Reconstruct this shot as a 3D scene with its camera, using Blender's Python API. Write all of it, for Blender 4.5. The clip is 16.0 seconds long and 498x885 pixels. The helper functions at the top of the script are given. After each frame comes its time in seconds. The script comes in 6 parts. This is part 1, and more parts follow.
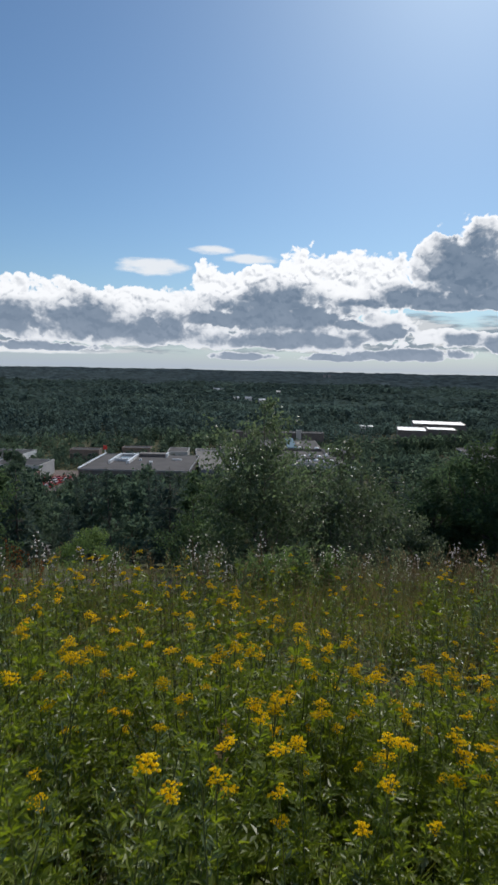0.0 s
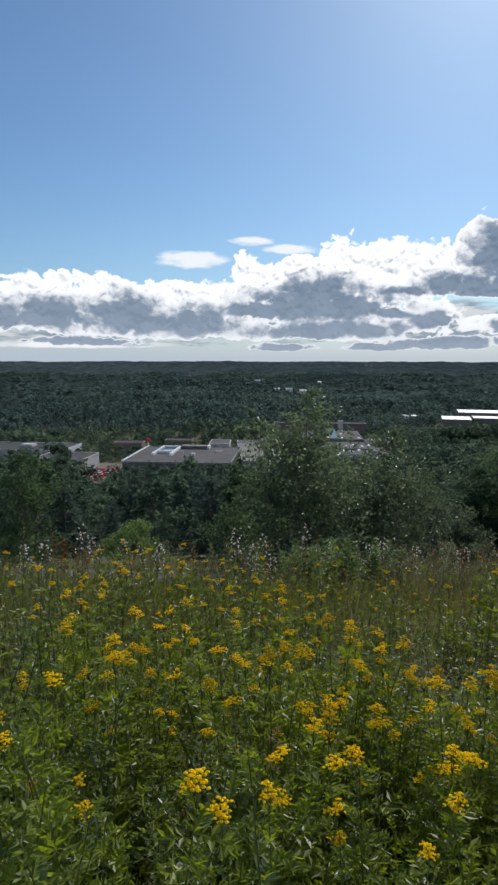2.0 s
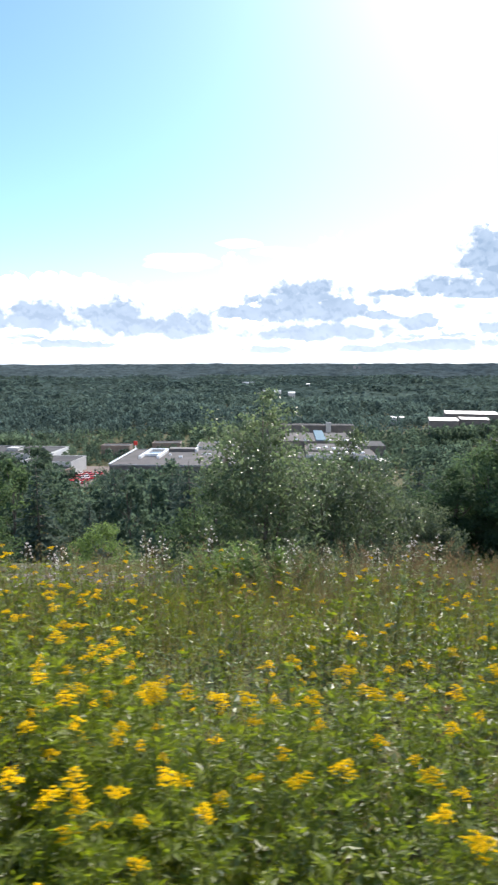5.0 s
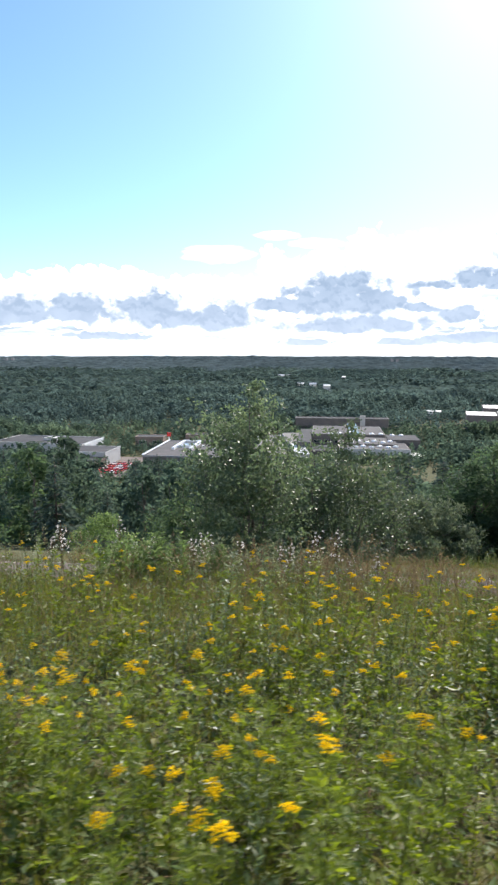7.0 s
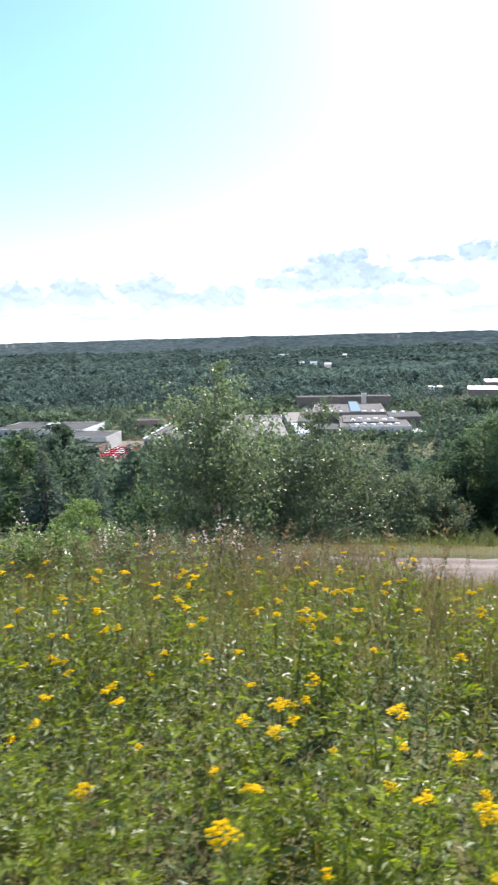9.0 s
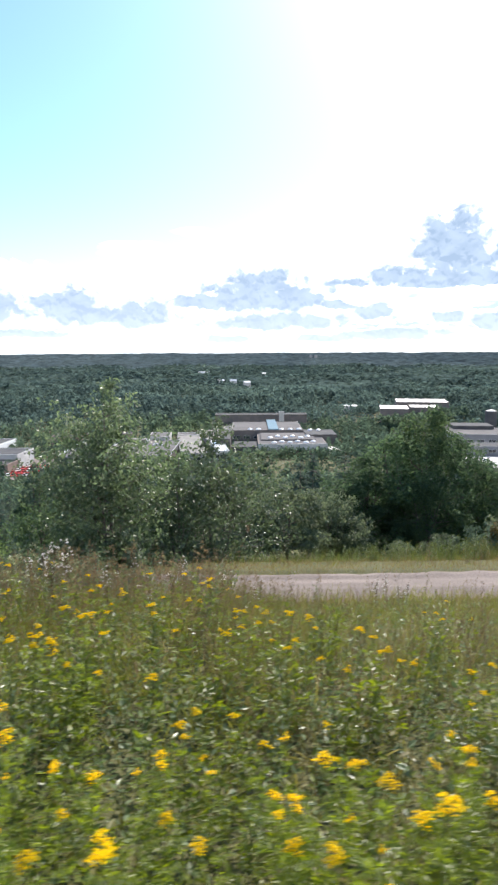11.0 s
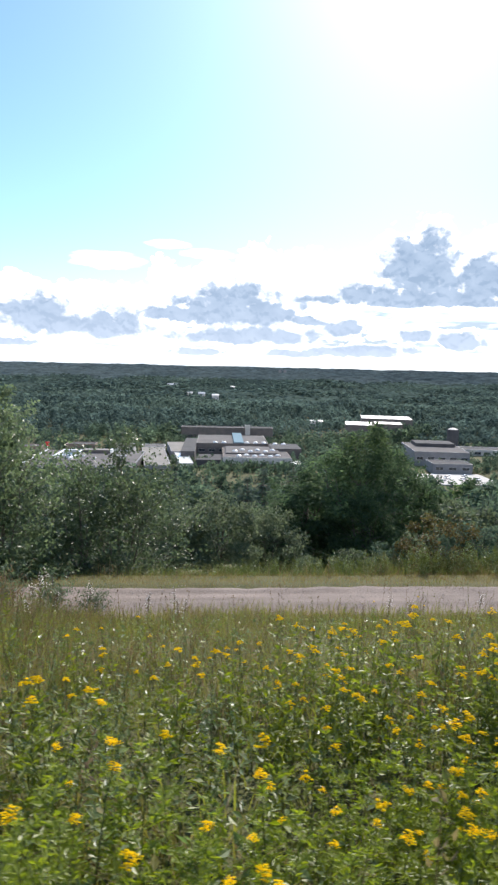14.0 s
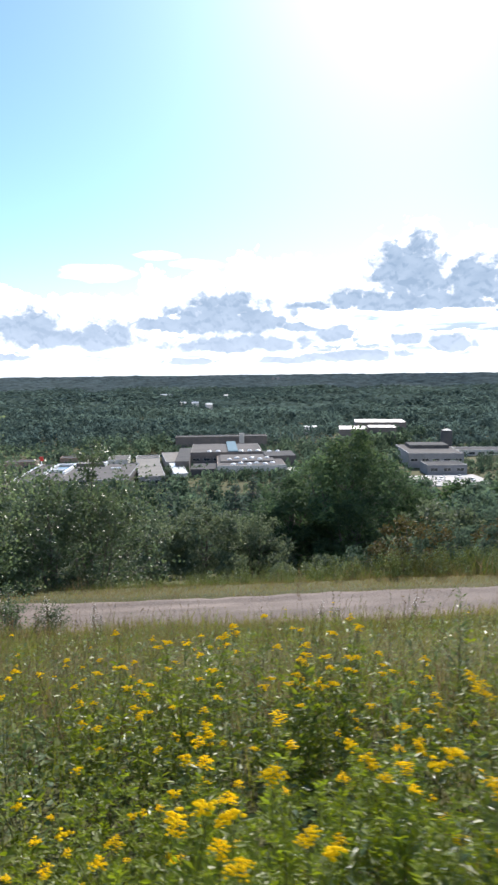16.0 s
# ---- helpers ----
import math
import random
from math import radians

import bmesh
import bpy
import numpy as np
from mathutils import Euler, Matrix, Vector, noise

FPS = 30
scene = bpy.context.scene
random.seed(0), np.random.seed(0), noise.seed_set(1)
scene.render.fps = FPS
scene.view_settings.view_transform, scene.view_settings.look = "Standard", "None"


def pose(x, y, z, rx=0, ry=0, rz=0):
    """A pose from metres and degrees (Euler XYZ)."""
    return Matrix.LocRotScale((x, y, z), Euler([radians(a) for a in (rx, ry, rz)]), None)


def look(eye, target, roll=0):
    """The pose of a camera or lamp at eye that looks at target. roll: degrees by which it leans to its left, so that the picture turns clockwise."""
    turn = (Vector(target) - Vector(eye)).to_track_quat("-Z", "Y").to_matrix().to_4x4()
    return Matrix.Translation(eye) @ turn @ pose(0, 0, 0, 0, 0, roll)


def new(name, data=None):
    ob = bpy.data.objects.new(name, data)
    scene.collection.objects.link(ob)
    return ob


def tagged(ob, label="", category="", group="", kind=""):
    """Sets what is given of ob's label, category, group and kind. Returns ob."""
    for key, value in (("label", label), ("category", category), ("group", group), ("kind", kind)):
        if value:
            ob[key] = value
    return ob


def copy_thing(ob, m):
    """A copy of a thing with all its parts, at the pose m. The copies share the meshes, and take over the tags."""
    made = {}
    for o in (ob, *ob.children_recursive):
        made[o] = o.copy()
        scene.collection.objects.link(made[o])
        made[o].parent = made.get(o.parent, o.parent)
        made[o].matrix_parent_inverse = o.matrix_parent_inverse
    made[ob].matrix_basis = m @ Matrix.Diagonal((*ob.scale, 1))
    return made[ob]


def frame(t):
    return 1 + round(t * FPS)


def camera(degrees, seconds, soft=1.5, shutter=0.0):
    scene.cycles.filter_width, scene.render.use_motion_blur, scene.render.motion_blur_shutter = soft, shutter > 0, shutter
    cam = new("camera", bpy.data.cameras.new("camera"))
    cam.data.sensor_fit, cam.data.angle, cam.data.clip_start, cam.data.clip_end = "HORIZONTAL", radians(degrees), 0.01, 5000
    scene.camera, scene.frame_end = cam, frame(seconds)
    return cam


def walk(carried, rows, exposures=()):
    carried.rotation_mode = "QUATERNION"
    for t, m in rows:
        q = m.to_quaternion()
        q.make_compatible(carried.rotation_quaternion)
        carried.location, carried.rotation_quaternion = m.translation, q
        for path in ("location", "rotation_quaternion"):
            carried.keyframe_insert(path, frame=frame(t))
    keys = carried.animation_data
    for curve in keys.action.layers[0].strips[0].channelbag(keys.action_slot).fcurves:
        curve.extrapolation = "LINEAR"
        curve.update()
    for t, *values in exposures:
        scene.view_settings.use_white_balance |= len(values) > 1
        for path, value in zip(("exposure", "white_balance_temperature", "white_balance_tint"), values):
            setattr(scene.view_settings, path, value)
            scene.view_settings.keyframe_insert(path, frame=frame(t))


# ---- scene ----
cam = camera(44, 16.0, soft=2.4, shutter=0.5)
PATH = [
    (0.0, look((0.000, 0.000, 1.598), (0.000, 9.927, 0.392), 1.20)),
    (0.5, look((0.022, 0.042, 1.618), (-0.033, 9.997, 0.676), 0.35)),
    (1.0, look((0.007, 0.107, 1.593), (-0.331, 10.030, 0.403), -0.02)),
    (1.5, look((-0.013, 0.119, 1.585), (-0.455, 10.027, 0.312), 0.66)),
    (2.0, look((-0.026, 0.125, 1.579), (-0.692, 10.011, 0.228), 0.09)),
    (2.5, look((-0.020, 0.125, 1.579), (-0.713, 9.979, 0.023), -0.13)),
    (3.0, look((0.017, 0.170, 1.568), (-0.673, 10.028, 0.038), 1.17)),
    (3.5, look((0.200, 0.200, 1.564), (-0.628, 10.010, -0.192), 2.16)),
    (4.0, look((0.510, 0.215, 1.527), (-0.326, 9.988, -0.418), 2.40)),
    (4.5, look((0.840, 0.275, 1.519), (0.076, 10.128, -0.011), 0.51)),
    (5.0, look((1.171, 0.378, 1.522), (0.672, 10.279, 0.208), -0.13)),
    (5.2, look((1.317, 0.392, 1.513), (0.790, 10.264, 0.007), 0.72)),
    (7.3, look((3.150, 0.789, 1.471), (2.063, 10.626, 0.042), 0.00)),
    (7.5, look((3.288, 0.836, 1.474), (2.350, 10.669, -0.087), -0.16)),
    (8.0, look((3.568, 0.942, 1.452), (2.318, 10.695, -0.370), -0.05)),
    (8.5, look((3.832, 1.106, 1.412), (2.339, 10.767, -0.695), -0.69)),
    (9.0, look((4.152, 1.317, 1.407), (3.035, 11.100, -0.334), -1.57)),
    (9.5, look((4.342, 1.367, 1.395), (3.483, 11.147, -0.510), 0.64)),
    (10.0, look((4.507, 1.311, 1.412), (4.258, 11.160, -0.302), 1.21)),
    (10.2, look((4.559, 1.270, 1.423), (4.630, 11.130, -0.247), 0.41)),
    (12.3, look((6.564, 1.280, 1.481), (6.642, 11.218, 0.371), -1.28)),
    (12.5, look((6.666, 1.279, 1.483), (6.600, 11.221, 0.404), -1.10)),
    (13.0, look((6.981, 1.257, 1.470), (6.746, 11.152, 0.049), 0.31)),
    (13.5, look((7.336, 1.253, 1.471), (8.093, 11.139, 0.168), 0.96)),
    (14.0, look((7.609, 1.361, 1.405), (8.292, 11.257, 0.140), 1.33)),
    (14.5, look((7.872, 1.381, 1.372), (8.112, 11.282, -0.015), -0.23)),
    (15.0, look((8.112, 1.462, 1.352), (8.719, 11.368, 0.124), 0.53)),
    (15.5, look((8.423, 1.573, 1.314), (9.023, 11.478, 0.081), -1.45)),
    (16.0, look((8.665, 1.371, 1.406), (9.419, 11.277, 0.268), -0.64)),
]
walk(cam, PATH, [(0.0, -0.42, 6420, 10), (1.0, -0.28, 6420, 10), (2.5, -0.28, 6420, 10), (2.75, 0.0, 6500, 10), (3.2, 0.8, 6620, 11),
           (3.8, 0.9, 6620, 12), (4.5, 1.1, 6620, 12), (5.2, 1.0, 6620, 12), (7.6, 0.92, 6620, 12), (8.0, 0.95, 6620, 12), (8.5, 1.4, 6700, 12), (9.5, 1.4, 6700, 12), (10.0, 1.45, 6700, 12), (12.0, 0.9, 6620, 12), (16.0, 0.9, 6620, 12)])

# ---- sky, sun ----
SUN_AZ, SUN_EL = 19.0, 38.0
world = bpy.data.worlds.new("sky")
scene.world = world
world.use_nodes = True
WT = world.node_tree


def wmath(op, a, b=None, c=None, clamp=False):
    n = WT.nodes.new("ShaderNodeMath")
    n.operation, n.use_clamp = op, clamp
    for i, v in enumerate((a, b, c)):
        if v is None:
            continue
        if isinstance(v, (int, float)):
            n.inputs[i].default_value = v
        else:
            WT.links.new(v, n.inputs[i])
    return n.outputs[0]


def wmix(fac, a, b):
    n = WT.nodes.new("ShaderNodeMix")
    n.data_type = "RGBA"
    for s, v in ((n.inputs[0], fac), (n.inputs[6], a), (n.inputs[7], b)):
        if isinstance(v, tuple):
            s.default_value = (*v, 1)
        elif isinstance(v, (int, float)):
            s.default_value = v
        else:
            WT.links.new(v, s)
    return n.outputs[2]


def wsmooth(v, lo, hi):
    n = WT.nodes.new("ShaderNodeMapRange")
    n.interpolation_type = "SMOOTHSTEP"
    WT.links.new(v, n.inputs[0])
    n.inputs[1].default_value, n.inputs[2].default_value = lo, hi
    return n.outputs[0]


def wnoise(vec, scale, detail, rough=0.55, dist=0.0):
    n = WT.nodes.new("ShaderNodeTexNoise")
    n.inputs["Scale"].default_value, n.inputs["Detail"].default_value = scale, detail
    n.inputs["Roughness"].default_value, n.inputs["Distortion"].default_value = rough, dist
    WT.links.new(vec, n.inputs["Vector"])
    return n.outputs["Fac"]


def wvec(x, y, z):
    n = WT.nodes.new("ShaderNodeCombineXYZ")
    for i, v in enumerate((x, y, z)):
        if isinstance(v, (int, float)):
            n.inputs[i].default_value = v
        else:
            WT.links.new(v, n.inputs[i])
    return n.outputs[0]


SKY_STRENGTH = 0.1
sky = WT.nodes.new("ShaderNodeTexSky")
sky.sky_type, sky.sun_disc = "NISHITA", False
sky.sun_elevation, sky.sun_rotation = radians(SUN_EL), radians(SUN_AZ)
sky.air_density, sky.dust_density, sky.ozone_density, sky.altitude = 1.0, 0.6, 3.5, 200
coord = WT.nodes.new("ShaderNodeTexCoord").outputs["Generated"]
split = WT.nodes.new("ShaderNodeSeparateXYZ")
WT.links.new(coord, split.inputs[0])
az = wmath("MULTIPLY", wmath("ARCTAN2", split.outputs[0], split.outputs[1]), 57.2958)
el = wmath("MULTIPLY", wmath("ARCSINE", split.outputs[2]), 57.2958)

# cumulus banks: azimuth, elevation, half width, half height (degrees), weight
CLOUDS = [
    (-27.0, 4.2, 6.0, 2.4, 1.0), (-21.5, 4.7, 5.0, 2.5, 1.0), (-16.5, 4.9, 4.0, 2.3, 1.0), (-12.0, 4.9, 4.2, 2.3, 1.0), (-7.2, 5.0, 3.6, 2.1, 1.0),
    (-3.8, 6.4, 2.5, 2.9, 1.0), (0.5, 6.3, 3.4, 2.8, 1.0), (4.6, 7.4, 2.8, 3.5, 1.0), (8.2, 7.2, 2.9, 3.4, 1.0), (12.2, 7.4, 2.6, 2.7, 1.0),
    (16.4, 8.5, 2.3, 3.7, 1.1), (19.4, 9.0, 2.9, 4.3, 1.2), (23.8, 8.2, 3.2, 3.5, 1.1), (28.0, 6.8, 3.6, 2.8, 1.0), (-9.0, 2.7, 15.0, 1.2, 0.8),
    (5.0, 3.0, 9.0, 1.7, 0.9), (12.0, 4.1, 2.6, 1.2, 0.6), (17.2, 3.1, 2.4, 0.7, 0.5), (23.0, 2.6, 6.0, 0.8, 0.7), (32.0, 5.2, 4.0, 2.2, 0.9),
]
# their shaded masses, seen against the light
CORES = [
    (18.8, 8.6, 2.9, 3.2), (18.0, 6.4, 5.6, 0.9), (24.2, 7.6, 2.2, 2.2), (23.0, 6.2, 3.0, 0.8), (13.4, 6.7, 1.5, 0.9), (2.6, 5.0, 6.0, 1.5), (2.8, 6.2, 3.2, 1.3),
    (-2.4, 4.6, 3.6, 0.8), (3.4, 2.9, 6.2, 0.8), (-0.8, 1.5, 2.6, 0.4), (14.2, 1.8, 4.6, 0.6), (-15.2, 4.2, 2.5, 1.6), (-13.6, 3.4, 3.0, 1.0), (-8.8, 3.5, 2.8, 1.4),
    (9.9, 6.3, 1.9, 0.35), (12.4, 3.7, 1.5, 0.8), (18.6, 3.1, 1.1, 0.6), (22.4, 2.6, 1.9, 0.8), (-21.5, 4.1, 2.8, 1.4), (-27.0, 3.8, 3.4, 1.4),
    (29.0, 5.2, 3.0, 1.4), (9.0, 4.4, 1.6, 0.5), (-18.5, 1.9, 4.0, 0.4), (7.8, 1.4, 3.0, 0.35),
]
lumps = wvec(az, wmath("MULTIPLY", el, 1.2), 0.0)


def billows(vec, scale):
    """Rounded heaps like those of cumulus tops, about -0.4 to 0.5."""
    n = WT.nodes.new("ShaderNodeTexVoronoi")
    n.feature = "SMOOTH_F1"
    n.inputs["Scale"].default_value, n.inputs["Smoothness"].default_value = scale, 0.25
    WT.links.new(vec, n.inputs["Vector"])
    return wmath("SUBTRACT", 0.42, n.outputs["Distance"])


def heaps(da, de):
    """Billows on billows, read a little off by da and de degrees."""
    q = wvec(wmath("ADD", az, da), wmath("MULTIPLY", wmath("ADD", el, de), 1.2), 0.0)
    wob = wmath("MULTIPLY", wmath("SUBTRACT", wnoise(q, 0.7, 3.0), 0.5), 1.6)
    wob2 = wmath("MULTIPLY", wmath("SUBTRACT", wnoise(wvec(wmath("ADD", az, 40.0 + da), wmath("ADD", el, de), 9.0), 0.7, 3.0), 0.5), 1.6)
    q = wvec(wmath("ADD", wmath("ADD", az, da), wob), wmath("ADD", wmath("MULTIPLY", wmath("ADD", el, de), 1.2), wob2), 0.0)
    big = wmath("MULTIPLY", billows(q, 0.42), 0.8)
    return wmath("ADD", wmath("ADD", big, wmath("MULTIPLY", billows(q, 0.95), 0.55)), wmath("MULTIPLY", billows(q, 2.2), 0.3))


heap = heaps(0.0, 0.0)
heap_up = heaps(0.1, 0.32)
n_fine = wnoise(lumps, 0.9, 6.0, 0.55, 0.25)
n_soft = wnoise(lumps, 0.55, 3.0, 0.5, 0.3)

# ragged outlines: the heaps are laid out in slightly warped directions
az_w = wmath("ADD", az, wmath("MULTIPLY", wmath("SUBTRACT", wnoise(wvec(az, wmath("MULTIPLY", el, 1.5), 5.0), 0.3, 3.0, 0.5), 0.5), 2.6))
el_w = wmath("ADD", el, wmath("MULTIPLY", wmath("SUBTRACT", wnoise(wvec(az, wmath("MULTIPLY", el, 1.5), 11.0), 0.3, 3.0, 0.5), 0.5), 1.1))


def banks(spots, under):
    """Soft union of flat-bottomed heaps in azimuth and elevation."""
    bank = None
    for a, e, ra, re, *w in spots:
        dx = wmath("DIVIDE", wmath("SUBTRACT", az_w, a), ra)
        dy = wmath("DIVIDE", wmath("SUBTRACT", el_w, e), re)
        dy = wmath("ADD", dy, wmath("MULTIPLY", wmath("MINIMUM", dy, 0.0), under))
        r2 = wmath("ADD", wmath("MULTIPLY", dx, dx), wmath("MULTIPLY", dy, dy))
        d = wmath("MULTIPLY", wmath("SUBTRACT", 1.0, r2), w[0] if w else 1.0)
        bank = d if bank is None else wmath("SMOOTH_MAX", bank, d, 0.12)
    return bank


bank = banks(CLOUDS, 0.2)
# the same kind of bank goes on all round the horizon, with a higher, brighter part added behind the view as front fill
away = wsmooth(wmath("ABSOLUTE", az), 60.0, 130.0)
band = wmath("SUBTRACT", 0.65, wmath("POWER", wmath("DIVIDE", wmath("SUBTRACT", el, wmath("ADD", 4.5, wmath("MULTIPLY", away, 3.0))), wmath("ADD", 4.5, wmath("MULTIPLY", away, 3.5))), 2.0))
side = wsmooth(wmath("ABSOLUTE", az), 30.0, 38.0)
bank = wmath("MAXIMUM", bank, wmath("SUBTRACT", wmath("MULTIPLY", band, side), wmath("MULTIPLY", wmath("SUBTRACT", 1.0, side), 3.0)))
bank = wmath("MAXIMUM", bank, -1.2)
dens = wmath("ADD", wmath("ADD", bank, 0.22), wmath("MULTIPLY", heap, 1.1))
dens = wmath("ADD", dens, wmath("MULTIPLY", wmath("SUBTRACT", n_fine, 0.5), 0.55))
thick = wmath("MAXIMUM", banks([(a, e - 0.45, ra * 1.18, re * 1.15) for a, e, ra, re in CORES], 0.45), -1.5)
thick = wmath("ADD", thick, wmath("ADD", wmath("MULTIPLY", wmath("SUBTRACT", n_fine, 0.5), 2.6), wmath("MULTIPLY", heap, 0.58)))
dens = wmath("SMOOTH_MAX", dens, wmath("ADD", wmath("MULTIPLY", thick, 0.9), 0.25), 0.2)
cover = wsmooth(dens, -0.04, 0.16)
# the sun stands behind and above: thick parts let little light through
shade = wmath("ADD", thick, wmath("MULTIPLY", wmath("SUBTRACT", n_soft, 0.5), 1.2))
shade = wmath("ADD", shade, wmath("MULTIPLY", heap, -0.15))
deep = wsmooth(shade, -0.5, 0.45)
# thin edges stay bright, the undersides of the heaps are greyer
deep = wmath("MULTIPLY", deep, wsmooth(dens, 0.0, 0.5))
relief = wmath("MULTIPLY", wmath("SUBTRACT", heap_up, heap), 2.6, clamp=True)
hollow = wmath("ADD", relief, wmath("MULTIPLY", wsmooth(shade, -1.5, 0.0), 0.5), clamp=True)
hollow = wmath("MULTIPLY", hollow, wsmooth(dens, 0.05, 0.6))
# thin high wisps
WISPS = [(-8.9, 8.75, 3.2, 0.8), (-3.8, 10.3, 2.0, 0.4), (-0.2, 9.6, 2.6, 0.45), (-20.0, 1.2, 9.0, 0.35), (23.0, 4.3, 2.0, 0.3)]
wisp = None
streak = wnoise(wvec(az, wmath("MULTIPLY", el, 4.0), 3.0), 0.5, 5.0)
for a, e, ra, re in WISPS:
    dx = wmath("DIVIDE", wmath("SUBTRACT", az, a), ra)
    dy = wmath("DIVIDE", wmath("SUBTRACT", el, e), re)
    d = wmath("SUBTRACT", 1.0, wmath("ADD", wmath("MULTIPLY", dx, dx), wmath("MULTIPLY", dy, dy)))
    wisp = d if wisp is None else wmath("MAXIMUM", wisp, d)
wisp = wmath("MULTIPLY", wsmooth(wmath("ADD", wisp, wmath("MULTIPLY", wmath("SUBTRACT", streak, 0.5), 2.2)), -0.2, 0.9), 0.9)

S = 1.0 / SKY_STRENGTH
haze = wmath("POWER", 2.718, wmath("DIVIDE", wmath("ABSOLUTE", el), -3.2))
tint = WT.nodes.new("ShaderNodeMix")
tint.data_type, tint.blend_type = "RGBA", "MULTIPLY"
tint.inputs[0].default_value, tint.inputs[7].default_value = 1.0, (0.86, 1.05, 1.14, 1)
WT.links.new(sky.outputs[0], tint.inputs[6])
air = wmix(wmath("MULTIPLY", haze, 0.85), tint.outputs[2], (0.56 * S, 0.65 * S, 0.8 * S))
air = wmix(wisp, air, (1.15 * S, 1.17 * S, 1.2 * S))
body_tone = wmix(wsmooth(wmath("ADD", wmath("MULTIPLY", n_soft, 0.7), wmath("MULTIPLY", relief, -0.35)), 0.1, 0.5), (0.188 * S, 0.266 * S, 0.376 * S), (0.28 * S, 0.362 * S, 0.476 * S))
# whiter on the unseen side, as fill light on what faces the camera
cloud_white = wmix(away, (1.35 * S, 1.36 * S, 1.38 * S), (2.1 * S, 2.05 * S, 1.95 * S))
bright = wmix(hollow, cloud_white, (0.52 * S, 0.58 * S, 0.67 * S))
cloud = wmix(deep, bright, body_tone)
cloud = wmix(wmath("MULTIPLY", haze, 0.6), cloud, (0.57 * S, 0.64 * S, 0.76 * S))
# layers of flat cloud low over the plain, behind the cumulus
flat = wmath("SUBTRACT", 0.62, wmath("POWER", wmath("DIVIDE", wmath("SUBTRACT", el, 3.0), 2.3), 2.0))
band_n = wnoise(wvec(wmath("MULTIPLY", az, 0.55), wmath("MULTIPLY", el, 3.2), 7.0), 0.42, 5.0, 0.5)
flat = wmath("MULTIPLY", wsmooth(wmath("ADD", flat, wmath("MULTIPLY", wmath("SUBTRACT", band_n, 0.5), 2.0)), -0.05, 0.55), 0.9)
edge_n = wsmooth(wnoise(wvec(wmath("MULTIPLY", az, 0.7), wmath("MULTIPLY", el, 3.6), 1.0), 0.5, 5.0, 0.55), 0.42, 0.6)
low_cloud = wmix(edge_n, (0.3 * S, 0.37 * S, 0.46 * S), (0.82 * S, 0.83 * S, 0.86 * S))
air = wmix(flat, air, low_cloud)
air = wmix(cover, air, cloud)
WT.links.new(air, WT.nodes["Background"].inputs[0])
WT.nodes["Background"].inputs[1].default_value = SKY_STRENGTH

sun = new("sun", bpy.data.lights.new("sun", "SUN"))
sun.data.energy, sun.data.angle, sun.data.color = 4.2, radians(0.5), (1.0, 0.95, 0.86)
sa, se = radians(SUN_AZ), radians(SUN_EL)
sun.matrix_world = look((100 * math.sin(sa) * math.cos(se), 100 * math.cos(sa) * math.cos(se), 100 * math.sin(se)), (0, 0, 0))

# ---- materials ----


def base_mat(name):
    m = bpy.data.materials.new(name)
    m.use_nodes = True
    t = m.node_tree
    return m, t, t.nodes["Principled BSDF"], t.nodes["Material Output"]


def mixed(t, fac, a, b):
    n = t.nodes.new("ShaderNodeMix")
    n.data_type = "RGBA"
    if isinstance(fac, (int, float)):
        n.inputs[0].default_value = fac
    else:
        t.links.new(fac, n.inputs[0])
    for s, v in ((n.inputs[6], a), (n.inputs[7], b)):
        if isinstance(v, tuple):
            s.default_value = (*v, 1)
        else:
            t.links.new(v, s)
    return n.outputs[2]


def noise_fac(t, scale, detail=4.0, lo=0.35, hi=0.65, rough=0.55):
    co = t.nodes.new("ShaderNodeNewGeometry").outputs["Position"]
    n = t.nodes.new("ShaderNodeTexNoise")
    n.inputs["Scale"].default_value, n.inputs["Detail"].default_value, n.inputs["Roughness"].default_value = scale, detail, rough
    t.links.new(co, n.inputs["Vector"])
    r = t.nodes.new("ShaderNodeMapRange")
    t.links.new(n.outputs["Fac"], r.inputs[0])
    r.inputs[1].default_value, r.inputs[2].default_value = lo, hi
    return r.outputs[0]


